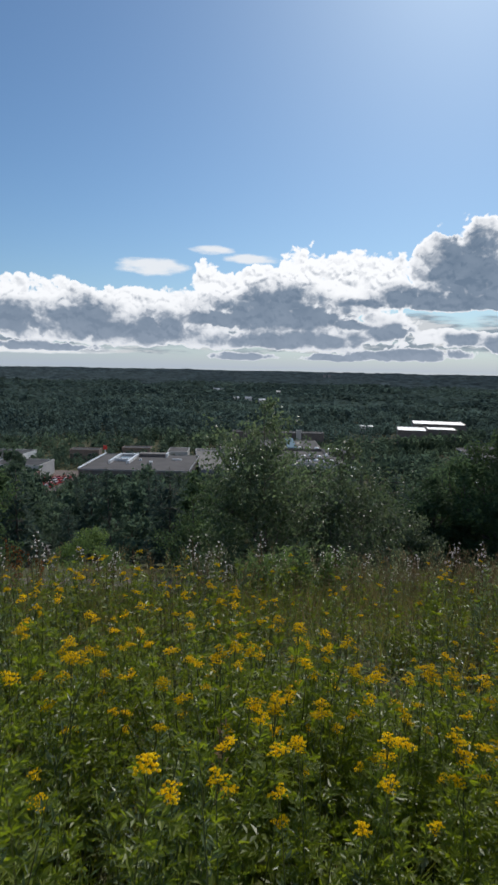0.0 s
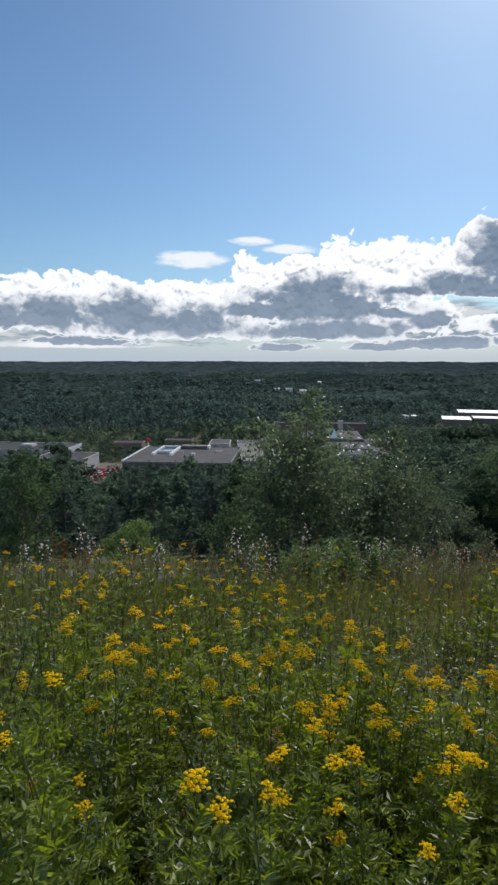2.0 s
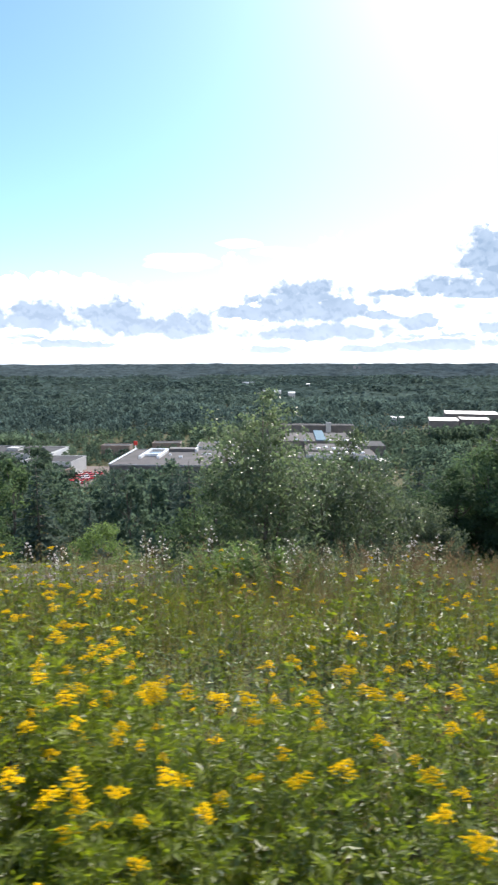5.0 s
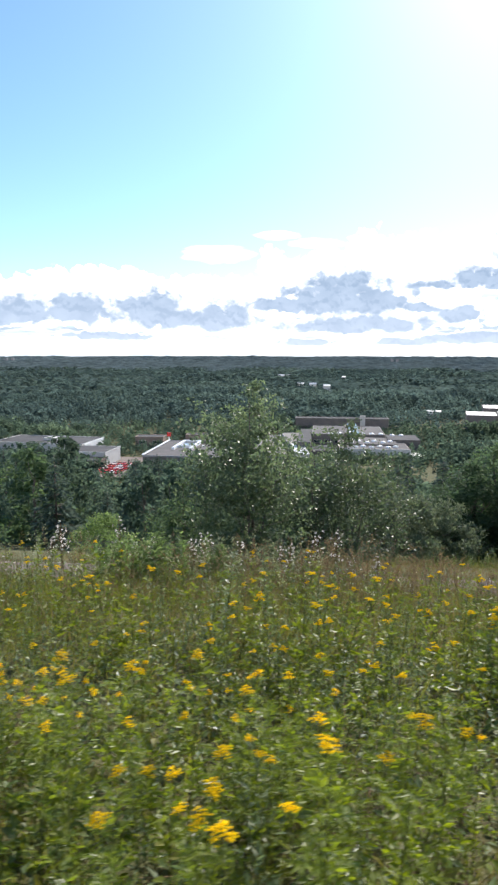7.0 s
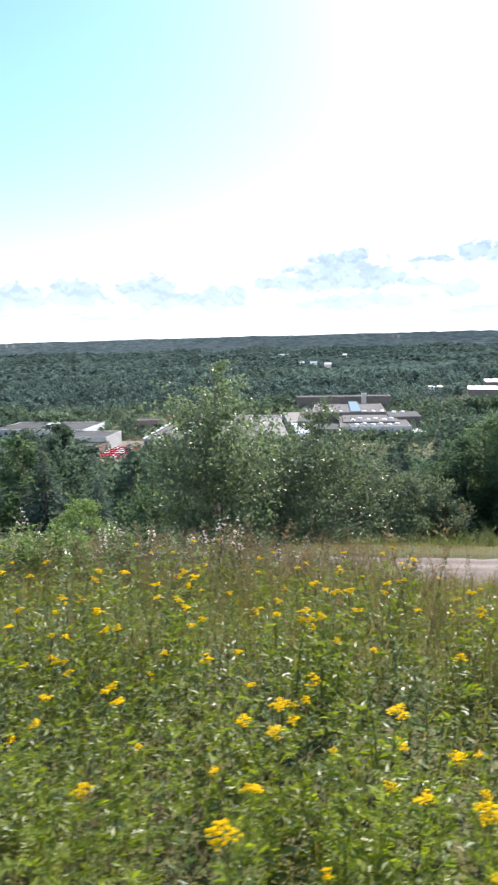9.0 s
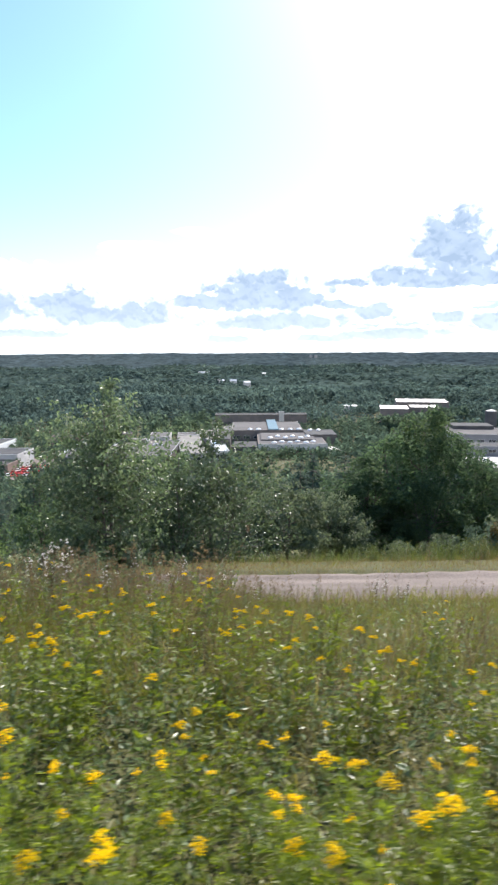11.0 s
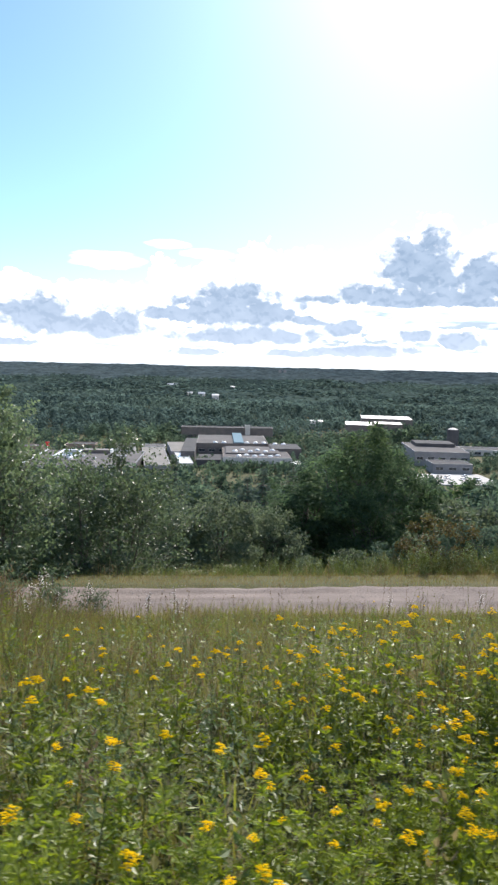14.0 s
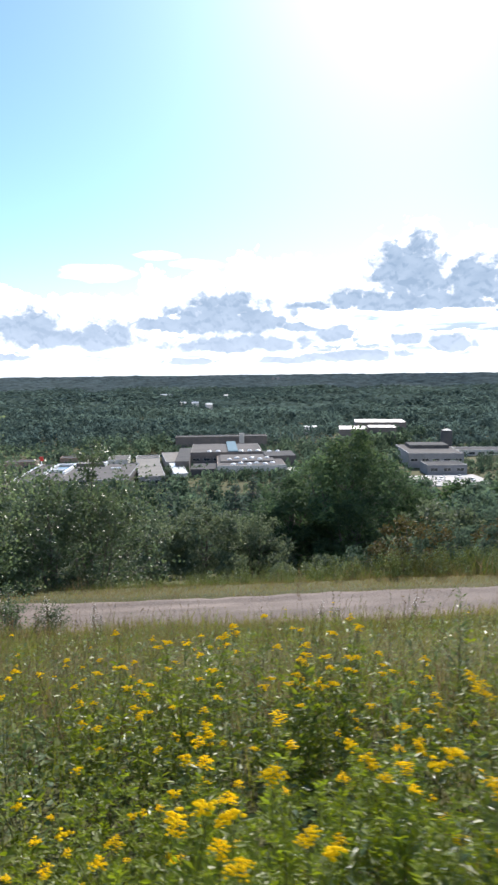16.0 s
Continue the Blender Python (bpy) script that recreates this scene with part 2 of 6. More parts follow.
def leaf_mat(name, dark, light, patch=None, patch_scale=0.4, rough=0.45, see_through=0.4, gloss=0.5, relief=0.0, mottle=0.0):
    """Leaves: colour varies from leaf to leaf and in patches; light comes through them. relief: size of the clumps on a far crown; mottle: size of
    single crowns that differ in tone."""
    m, t, p, out = base_mat(name)
    isl = t.nodes.new("ShaderNodeNewGeometry").outputs["Random Per Island"]
    c = mixed(t, isl, dark, light)
    if patch:
        c = mixed(t, noise_fac(t, patch_scale, 3.0), c, patch)
    if mottle:
        tone = t.nodes.new("ShaderNodeHueSaturation")
        rg = t.nodes.new("ShaderNodeMapRange")
        t.links.new(noise_fac(t, 1.0 / mottle, 2.0, 0.3, 0.7, 0.6), rg.inputs[0])
        rg.inputs[3].default_value, rg.inputs[4].default_value = 0.62, 1.42
        t.links.new(rg.outputs[0], tone.inputs["Value"])
        t.links.new(c, tone.inputs["Color"])
        c = tone.outputs[0]
    obr = t.nodes.new("ShaderNodeObjectInfo").outputs["Random"]
    h = t.nodes.new("ShaderNodeHueSaturation")
    r = t.nodes.new("ShaderNodeMapRange")
    t.links.new(obr, r.inputs[0])
    r.inputs[3].default_value, r.inputs[4].default_value = 0.75, 1.25
    t.links.new(r.outputs[0], h.inputs["Value"])
    t.links.new(c, h.inputs["Color"])
    t.links.new(h.outputs[0], p.inputs["Base Color"])
    p.inputs["Roughness"].default_value = rough
    p.inputs["Specular IOR Level"].default_value = gloss
    tr = t.nodes.new("ShaderNodeBsdfTranslucent")
    lit = t.nodes.new("ShaderNodeHueSaturation")
    lit.inputs["Saturation"].default_value, lit.inputs["Value"].default_value = 1.15, 1.5
    t.links.new(h.outputs[0], lit.inputs["Color"])
    t.links.new(lit.outputs[0], tr.inputs[0])
    mx = t.nodes.new("ShaderNodeMixShader")
    mx.inputs[0].default_value = see_through
    t.links.new(p.outputs[0], mx.inputs[1])
    t.links.new(tr.outputs[0], mx.inputs[2])
    t.links.new(mx.outputs[0], out.inputs[0])
    if relief:
        bn = t.nodes.new("ShaderNodeBump")
        bn.inputs["Strength"].default_value, bn.inputs["Distance"].default_value = 1.0, relief * 1.6
        t.links.new(noise_fac(t, 0.7 / relief, 4.0, 0.25, 0.75, 0.65), bn.inputs["Height"])
        t.links.new(bn.outputs[0], p.inputs["Normal"])
        t.links.new(bn.outputs[0], tr.inputs["Normal"])
    return m


def surf(name, a, b, scale=2.0, rough=0.8, bump=0.3, metal=0.0, fine=None, spec=0.5, dist=0.02):
    """A solid surface with two scales of variation and a fine relief."""
    m, t, p, out = base_mat(name)
    c = mixed(t, noise_fac(t, scale, 5.0), a, b)
    f = noise_fac(t, fine or scale * 9, 4.0, 0.3, 0.7)
    dk = tuple(v * 0.72 for v in a)
    c = mixed(t, 0.35, c, mixed(t, f, dk, b))
    t.links.new(c, p.inputs["Base Color"])
    p.inputs["Roughness"].default_value, p.inputs["Metallic"].default_value = rough, metal
    p.inputs["Specular IOR Level"].default_value = spec
    if bump:
        bn = t.nodes.new("ShaderNodeBump")
        bn.inputs["Strength"].default_value, bn.inputs["Distance"].default_value = bump, dist
        t.links.new(f, bn.inputs["Height"])
        t.links.new(bn.outputs[0], p.inputs["Normal"])
    return m


M_GROUND = surf("meadow_soil", (0.06, 0.068, 0.026), (0.105, 0.098, 0.044), 0.8, 0.95, 0.8, fine=14, spec=0.2)
M_ROAD = surf("dirt_track", (0.165, 0.132, 0.115), (0.26, 0.212, 0.186), 0.7, 0.95, 0.6, fine=12, spec=0.2)
# wheel-worn streaks running along the track
_t = M_ROAD.node_tree
_co = _t.nodes.new("ShaderNodeNewGeometry").outputs["Position"]
_mp = _t.nodes.new("ShaderNodeMapping")
_mp.inputs["Scale"].default_value = (0.12, 2.6, 1.0)
_t.links.new(_co, _mp.inputs[0])
_ns = _t.nodes.new("ShaderNodeTexNoise")
_ns.inputs["Scale"].default_value, _ns.inputs["Detail"].default_value = 1.0, 5.0
_t.links.new(_mp.outputs[0], _ns.inputs["Vector"])
_rg = _t.nodes.new("ShaderNodeMapRange")
_rg.inputs[1].default_value, _rg.inputs[2].default_value, _rg.inputs[3].default_value, _rg.inputs[4].default_value = 0.35, 0.65, 0.0, 0.6
_t.links.new(_ns.outputs["Fac"], _rg.inputs[0])
_pb = _t.nodes["Principled BSDF"]
_old = _pb.inputs["Base Color"].links[0].from_socket
_t.links.new(mixed(_t, _rg.outputs[0], _old, (0.125, 0.104, 0.09)), _pb.inputs["Base Color"])
M_STONE = surf("gravel", (0.26, 0.22, 0.19), (0.38, 0.33, 0.3), 3.0, 0.9, 0.3, spec=0.3)
M_GRASS = leaf_mat("grass_blade", (0.09, 0.12, 0.022), (0.175, 0.195, 0.042), (0.17, 0.15, 0.048), 0.7, 0.55, 0.48, 0.3)
M_RANK = leaf_mat("rank_grass", (0.06, 0.085, 0.024), (0.125, 0.145, 0.042), (0.105, 0.112, 0.036), 0.5, 0.6, 0.4, 0.2)
M_DRY = leaf_mat("dry_grass", (0.12, 0.10, 0.045), (0.21, 0.175, 0.085), None, 1, 0.7, 0.35, 0.3)
M_TANSY = leaf_mat("tansy_leaf", (0.082, 0.122, 0.024), (0.215, 0.248, 0.042), (0.155, 0.188, 0.028), 0.6, 0.42, 0.55, 0.45)
M_STEM = leaf_mat("green_stem", (0.09, 0.12, 0.033), (0.15, 0.16, 0.052), None, 1, 0.6, 0.25, 0.3)
M_BROWN = leaf_mat("brown_stem", (0.09, 0.055, 0.03), (0.17, 0.11, 0.06), None, 1, 0.8, 0.1, 0.2)
M_YELLOW = leaf_mat("tansy_button", (0.66, 0.42, 0.003), (0.82, 0.56, 0.008), None, 1, 0.8, 0.3, 0.05)
M_SILVER = leaf_mat("mugwort_leaf", (0.095, 0.135, 0.06), (0.185, 0.225, 0.108), (0.135, 0.18, 0.066), 0.9, 0.38, 0.45, 0.6)
M_PALE = leaf_mat("wormwood_bloom", (0.2, 0.225, 0.12), (0.35, 0.365, 0.22), None, 1, 0.7, 0.5, 0.2)
M_LIME = leaf_mat("young_leaf", (0.1, 0.15, 0.052), (0.16, 0.212, 0.085), None, 1, 0.6, 0.55, 0.25)
M_WHITE = leaf_mat("white_petal", (0.55, 0.52, 0.46), (0.78, 0.75, 0.70), None, 1, 0.8, 0.4, 0.2)
M_FLUFF = leaf_mat("seed_down", (0.38, 0.35, 0.32), (0.74, 0.71, 0.67), None, 1, 0.9, 0.45, 0.1)
M_RUST = leaf_mat("dock_seed", (0.14, 0.045, 0.015), (0.26, 0.09, 0.03), None, 1, 0.8, 0.3, 0.2)
M_PINK = leaf_mat("seed_grass", (0.13, 0.095, 0.055), (0.22, 0.165, 0.10), None, 1, 0.8, 0.4, 0.2)
M_ASPEN = leaf_mat("aspen_leaf", (0.07, 0.1, 0.053), (0.135, 0.168, 0.088), (0.083, 0.114, 0.06), 0.5, 0.42, 0.48, 0.5)
M_WILLOW = leaf_mat("willow_leaf", (0.075, 0.1, 0.058), (0.145, 0.17, 0.1), None, 1, 0.6, 0.35, 0.2)
M_BIRCH = leaf_mat("birch_leaf", (0.062, 0.098, 0.052), (0.108, 0.148, 0.062), (0.066, 0.102, 0.056), 0.12, 0.75, 0.42, 0.1)
M_OAK = leaf_mat("broadleaf", (0.076, 0.11, 0.08), (0.1, 0.138, 0.09), None, 1, 0.8, 0.4, 0.05)
M_PINE = leaf_mat("pine_needle", (0.076, 0.108, 0.088), (0.098, 0.132, 0.098), None, 1, 0.8, 0.35, 0.05)
M_BROWNLEAF = leaf_mat("rusty_leaf", (0.05, 0.055, 0.022), (0.10, 0.075, 0.032), None, 1, 0.65, 0.3, 0.2)
# far woods: aerial haze is put into the base colours, paler and bluer outward
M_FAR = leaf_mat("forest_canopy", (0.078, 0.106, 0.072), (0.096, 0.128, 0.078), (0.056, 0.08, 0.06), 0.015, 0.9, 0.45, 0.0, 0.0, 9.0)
M_FARMID = leaf_mat("haze_tinted_canopy", (0.1, 0.138, 0.12), (0.108, 0.15, 0.124), (0.072, 0.104, 0.096), 0.006, 0.95, 0.45, 0.0, 0.0, 14.0)
M_FARTHEST = leaf_mat("haze_blued_canopy", (0.132, 0.17, 0.178), (0.147, 0.187, 0.19), (0.114, 0.152, 0.16), 0.003, 0.95, 0.4, 0.0, 3.0, 40.0)
M_BARK = surf("bark", (0.09, 0.075, 0.06), (0.17, 0.15, 0.125), 6, 0.9, 0.6)
M_ROOF = surf("grey_felt_roof", (0.07, 0.07, 0.075), (0.105, 0.104, 0.104), 0.12, 0.95, 0.1, fine=2.0, spec=0.12)
M_TAN = surf("tan_felt_roof", (0.11, 0.104, 0.103), (0.155, 0.147, 0.143), 0.12, 0.95, 0.1, fine=2.0, spec=0.12)
M_PALEROOF = surf("pale_felt_roof", (0.2, 0.19, 0.175), (0.27, 0.255, 0.235), 0.12, 0.95, 0.1, fine=2.0, spec=0.12)
M_METALROOF = surf("pale_sheet_roof", (0.66, 0.66, 0.66), (0.78, 0.77, 0.75), 0.2, 0.3, 0.0, 0.3, fine=2.0)
M_WALL = surf("white_wall", (0.46, 0.455, 0.44), (0.56, 0.55, 0.53), 0.3, 0.8, 0.05, fine=3.0)
M_CONCRETE = surf("grey_wall", (0.22, 0.22, 0.23), (0.3, 0.3, 0.31), 0.3, 0.8, 0.05, fine=3.0)
M_DARKWALL = surf("dark_cladding", (0.1, 0.095, 0.095), (0.16, 0.14, 0.13), 0.3, 0.7, 0.1, fine=3.0)
M_BRICK = surf("brown_wall", (0.20, 0.15, 0.12), (0.28, 0.21, 0.17), 0.3, 0.85, 0.1, fine=3.0)
M_BLUE = surf("blue_sheet_roof", (0.13, 0.21, 0.26), (0.18, 0.27, 0.32), 0.3, 0.85, 0.05, fine=3.0, spec=0.05)
M_REDPAINT = surf("red_paint", (0.55, 0.03, 0.03), (0.65, 0.05, 0.04), 1.0, 0.3, 0.0)
M_WHITEPAINT = surf("white_paint", (0.75, 0.75, 0.75), (0.82, 0.82, 0.82), 1.0, 0.3, 0.0)
M_TYRE = surf("tyre_rubber", (0.02, 0.02, 0.02), (0.035, 0.035, 0.035), 3.0, 0.8, 0.1)
M_GRAVELYARD = surf("pale_gravel_yard", (0.36, 0.35, 0.33), (0.5, 0.48, 0.46), 0.1, 0.9, 0.1, fine=2.0)
M_GLASS, _t, _p, _o = base_mat("dark_window_glass")
_p.inputs["Base Color"].default_value = (0.03, 0.035, 0.04, 1)
_p.inputs["Roughness"].default_value = 0.08

# ---- mesh tools ----


class Soup:
    """Triangles gathered as arrays: corners, faces and a material slot for each face."""

    def __init__(self):
        self.v, self.f, self.m, self.n = [], [], [], 0

    def add(self, v, f, slot=0):
        v, f = np.asarray(v, float).reshape(-1, 3), np.asarray(f, int).reshape(-1, 3)
        self.v.append(v)
        self.f.append(f + self.n)
        self.m.append(np.full(len(f), slot) if np.isscalar(slot) else np.asarray(slot))
        self.n += len(v)
        return self

    def arrays(self):
        return np.concatenate(self.v), np.concatenate(self.f), np.concatenate(self.m)

    def scatter(self, shape, pos, yaw, size, lean=None):
        """Copies of a shape (corners, faces, slots) at the places pos."""
        v, f, m = shape
        k = len(pos)
        if k == 0:
            return self
        c, s = np.cos(yaw)[:, None], np.sin(yaw)[:, None]
        size = np.asarray(size).reshape(k, -1)
        sx = size[:, :1]
        sz = size[:, -1:]
        x, y, z = v[None, :, 0] * sx, v[None, :, 1] * sx, v[None, :, 2] * sz
        w = np.stack([c * x - s * y, s * x + c * y, z], 2)
        if lean is not None:
            w[:, :, :2] += lean[:, None, :] * w[:, :, 2:].clip(0) ** 1.5
        w += np.asarray(pos)[:, None, :]
        ff = f[None] + (np.arange(k) * len(v))[:, None, None]
        return self.add(w.reshape(-1, 3), ff.reshape(-1, 3), np.tile(m, k))

    def mesh(self, name, mats, smooth=False):
        v, f, m = self.arrays()
        me = bpy.data.meshes.new(name)
        me.vertices.add(len(v))
        me.vertices.foreach_set("co", v.astype(np.float32).ravel())
        me.loops.add(len(f) * 3)
        me.loops.foreach_set("vertex_index", f.astype(np.int32).ravel())
        me.polygons.add(len(f))
        me.polygons.foreach_set("loop_start", np.arange(0, len(f) * 3, 3, dtype=np.int32))
        me.polygons.foreach_set("material_index", m.astype(np.int32))
        me.polygons.foreach_set("use_smooth", np.full(len(f), bool(smooth)))
        for x in mats:
            me.materials.append(x)
        me.update(calc_edges=True)
        return me


def unit(v):
    return v / np.maximum(np.linalg.norm(v, axis=-1, keepdims=True), 1e-9)


def leaves(p, d, n, length, width, fold=0.12):
    """Folded diamond leaves: foot, way, face, length and width for each."""
    p, d = np.asarray(p, float), unit(np.asarray(d, float))
    s = unit(np.cross(d, n))
    n = np.cross(s, d)
    L, W = np.asarray(length).reshape(-1, 1), np.asarray(width).reshape(-1, 1)
    mid = p + d * L * 0.42 + n * W * fold
    v = np.stack([p, mid + s * W / 2, p + d * L - n * L * fold * 0.5, mid - s * W / 2], 1)
    k = len(p)
    f = np.array([[0, 1, 2], [0, 2, 3]])[None] + 4 * np.arange(k)[:, None, None]
    return v.reshape(-1, 3), f.reshape(-1, 3)


def tube(pts, radii, sides=5):
    pts = np.asarray(pts, float)
    k = len(pts)
    t = unit(np.gradient(pts, axis=0))
    ref = np.where(np.abs(t[:, 2:]) > 0.9, np.array([[1.0, 0, 0]]), np.array([[0, 0, 1.0]]))
    a = unit(np.cross(t, ref))
    b = np.cross(t, a)
    g = np.linspace(0, 2 * np.pi, sides, endpoint=False)
    ring = a[:, None] * np.cos(g)[None, :, None] + b[:, None] * np.sin(g)[None, :, None]
    v = (pts[:, None] + ring * np.asarray(radii).reshape(-1, 1, 1)).reshape(-1, 3)
    f = []
    for i in range(k - 1):
        for j in range(sides):
            q, r = i * sides + j, i * sides + (j + 1) % sides
            f += [(q, r, r + sides), (q, r + sides, q + sides)]
    f += [((k - 1) * sides, (k - 1) * sides + j, (k - 1) * sides + j + 1) for j in range(1, sides - 1)]
    return v, f


def place(ob, m):
    ob.matrix_basis = m
    return ob


def child(name, me, parent, label="", kind=""):
    ob = new(name, me)
    ob.parent = parent
    return tagged(ob, label, kind=kind)


def vnoise(x, y, scale, seed=0):
    """Smooth value noise on arrays, about -1 to 1."""
    x, y = np.asarray(x, float) * scale + seed * 17.3, np.asarray(y, float) * scale - seed * 9.1
    xi, yi = np.floor(x).astype(np.int64), np.floor(y).astype(np.int64)
    xf, yf = x - xi, y - yi
    u, w = xf * xf * (3 - 2 * xf), yf * yf * (3 - 2 * yf)

    def h(a, b):
        q = (a * 374761393 + b * 668265263 + seed * 1442695) & 0xFFFFFFFF
        q = ((q ^ (q >> 13)) * 1274126177) & 0xFFFFFFFF
        return ((q ^ (q >> 16)) & 0xFFFF) / 32767.5 - 1
    return (h(xi, yi) * (1 - u) + h(xi + 1, yi) * u) * (1 - w) + (h(xi, yi + 1) * (1 - u) + h(xi + 1, yi + 1) * u) * w


# ---- the lie of the land: a hill that falls to a wooded plain ----
FALL_Y = [-60, -8, -2, 0, 5, 7, 9, 12, 15, 16.7, 19.6, 22.3, 27, 50, 100, 160, 230, 300, 1300, 2500, 4800]
FALL_Z = [-4, 0.6, 0.35, 0.0, -0.95, -1.42, -2.08, -3.2, -4.5, -5.2, -5.35, -6.0, -8.0, -15.5, -29, -46, -60, -64, -65, -52, -30]


def land(x, y):
    x, y = np.asarray(x, float), np.asarray(y, float)
    r = np.where(y > 60, np.hypot(x * 0.9, y), y)
    z = np.interp(r, FALL_Y, FALL_Z)
    z = z - 0.13 * np.clip((1.25 - np.abs(y - 18.15)) / 0.3, 0, 1)
    z = z + np.clip(x, -15, 25) * 0.0095 * np.clip(1 - y / 16, 0, 1)
    near = np.clip(1 - np.abs(y) / 30, 0, 1) * np.clip((np.abs(y - 18.2) - 2.0) / 2.0, 0, 1)
    z = z + 0.05 * vnoise(x, y, 0.9, 1) * near + 0.10 * vnoise(x, y, 0.3, 2) * near
    return z + 2.5 * vnoise(x, y, 0.012, 3) * np.clip((y - 60) / 200, 0, 1)


def grid_sheet(xs, ys):
    gx, gy = np.meshgrid(xs, ys)
    v = np.stack([gx, gy, land(gx, gy)], 2).reshape(-1, 3)
    w = len(xs)
    i = (np.arange(len(ys) - 1)[:, None] * w + np.arange(w - 1)[None]).ravel()
    f = np.concatenate([np.stack([i, i + 1, i + w + 1], 1), np.stack([i, i + w + 1, i + w], 1)])
    return v, f


gx = np.concatenate([-np.geomspace(3400, 13, 26), np.arange(-12.5, 24, 0.5), np.geomspace(25, 3400, 26)])
gy = np.concatenate([-np.geomspace(3000, 7, 14), np.arange(-6, 26, 0.4), np.geomspace(27, 4750, 50)])
ground = new("ground", Soup().add(*grid_sheet(gx, gy)).mesh("ground", [M_GROUND], True))
tagged(ground, "hillside of dark soil and litter falling to a wooded plain", "ground", kind="structure")

# the dirt track along the slope, with two worn ruts
rx, ry = np.arange(-46, 70, 0.45), np.linspace(16.75, 19.55, 15)
px, py = np.meshgrid(rx, ry)
edge = 0.28 * vnoise(px, py * 0, 0.5, 5) + 0.12 * vnoise(px, py * 0, 1.7, 6)
across = (py - 18.15) / 1.4
pz = np.interp(py, FALL_Y, FALL_Z) + 0.03 - 0.05 * np.exp(-((np.abs(across) - 0.52) / 0.18) ** 2) + 0.015 * vnoise(px, py, 2.2, 7) - 0.09 * (np.abs(across) > 0.98)
v = np.stack([px, py + edge * np.abs(across), pz], 2).reshape(-1, 3)
w = len(rx)
i = (np.arange(len(ry) - 1)[:, None] * w + np.arange(w - 1)[None]).ravel()
road = new("road", Soup().add(v, np.concatenate([np.stack([i, i + 1, i + w + 1], 1), np.stack([i, i + w + 1, i + w], 1)])).mesh("road", [M_ROAD], True))
tagged(road, "pale pinkish dirt track with worn wheel ruts", "road", kind="structure")

# ---- trees ----


def crown_tree(seed, height, radius, low, mat, clumps, per, leaf, trunk_r, top=0.0, flat=0.75, droop=0.2, stems=1, lump=0.2, skew=(0.0, 0.0)):
    """Trunk, branches and crown meshes of a broad-leaved tree. low: where the crown begins; top: how pointed it is."""
    rng = np.random.default_rng(seed)
    wood, limbs, green = [], Soup(), Soup()
    ends = []
    for k in range(stems):
        a = rng.uniform(0, 6.28)
        off = (0.0 if stems == 1 else 0.32 * radius) * np.array([math.cos(a), math.sin(a)])
        h = height * (0.86 if k == 0 else rng.uniform(0.55, 0.8))
        zs = np.linspace(-0.4, h, 7)
        bend = np.cumsum(rng.normal(0, 0.035 * height / 6, (7, 2)), 0) + np.linspace(0, 1, 7)[:, None] * (off + np.array(skew) * radius)
        pts = np.column_stack([bend, zs])
        wood.append(Soup().add(*tube(pts, np.linspace(trunk_r, trunk_r * 0.15, 7) * (1 if k == 0 else 0.7), 7)).mesh("trunk", [M_BARK], True))
        ends.append(pts)
    cz, hz = (height + low) / 2, (height - low) / 2
    g = rng.normal(size=(clumps, 3))
    g = unit(g) * (rng.uniform(0.25, 1.0, (clumps, 1)) ** 0.45)
    taper = 1 - top * np.clip(g[:, 2], -0.2, 1)
    uneven = 1 + lump * vnoise(np.arctan2(g[:, 1], g[:, 0]) * 2, g[:, 2] * 2.5, 1.0, seed)
    c = np.column_stack([g[:, 0] * radius * taper * uneven, g[:, 1] * radius * taper * uneven, cz + g[:, 2] * hz * (0.94 + 0.06 * uneven)])
    c[:, :2] += np.array(skew) * radius * np.clip(c[:, 2:] / height, 0, 1)
    rc = radius * rng.uniform(0.13, 0.26, clumps)
    for q in range(min(clumps, 40 if clumps > 70 else 14)):
        pts = ends[q % stems]
        e = c[q]
        hh = np.clip(e[2] * rng.uniform(0.5, 0.85), 0.1, pts[-1, 2] * 0.95)
        foot = np.array([np.interp(hh, pts[:, 2], pts[:, i]) for i in range(3)])
        mid = (foot + e) / 2 + np.array([0, 0, -0.06 * radius]) + rng.normal(0, 0.04 * radius, 3)
        limbs.add(*tube([foot, mid, e], [trunk_r * 0.28, trunk_r * 0.16, trunk_r * 0.05], 4))
    n = clumps * per
    own = np.repeat(np.arange(clumps), per)
    d = unit(rng.normal(size=(n, 3)))
    rad = rng.uniform(0.1, 1.0, (n, 1)) ** 0.5
    p = c[own] + d * rad * rc[own][:, None] * np.array([1, 1, flat])
    out = unit(p - np.array([0, 0, cz]))
    face = unit(out * 0.5 + d * 0.5 + rng.normal(0, 0.6, (n, 3)) + np.array([0, 0, 0.35]))
    way = unit(rng.normal(size=(n, 3)) + d * 0.5 - np.array([0, 0, droop]))
    L = leaf * rng.uniform(0.65, 1.3, n)
    green.add(*leaves(p, way, face, L, L * rng.uniform(0.6, 0.85, n)))
    return wood, limbs.mesh("branch_mass", [M_BARK], True), green.mesh("crown", [mat])


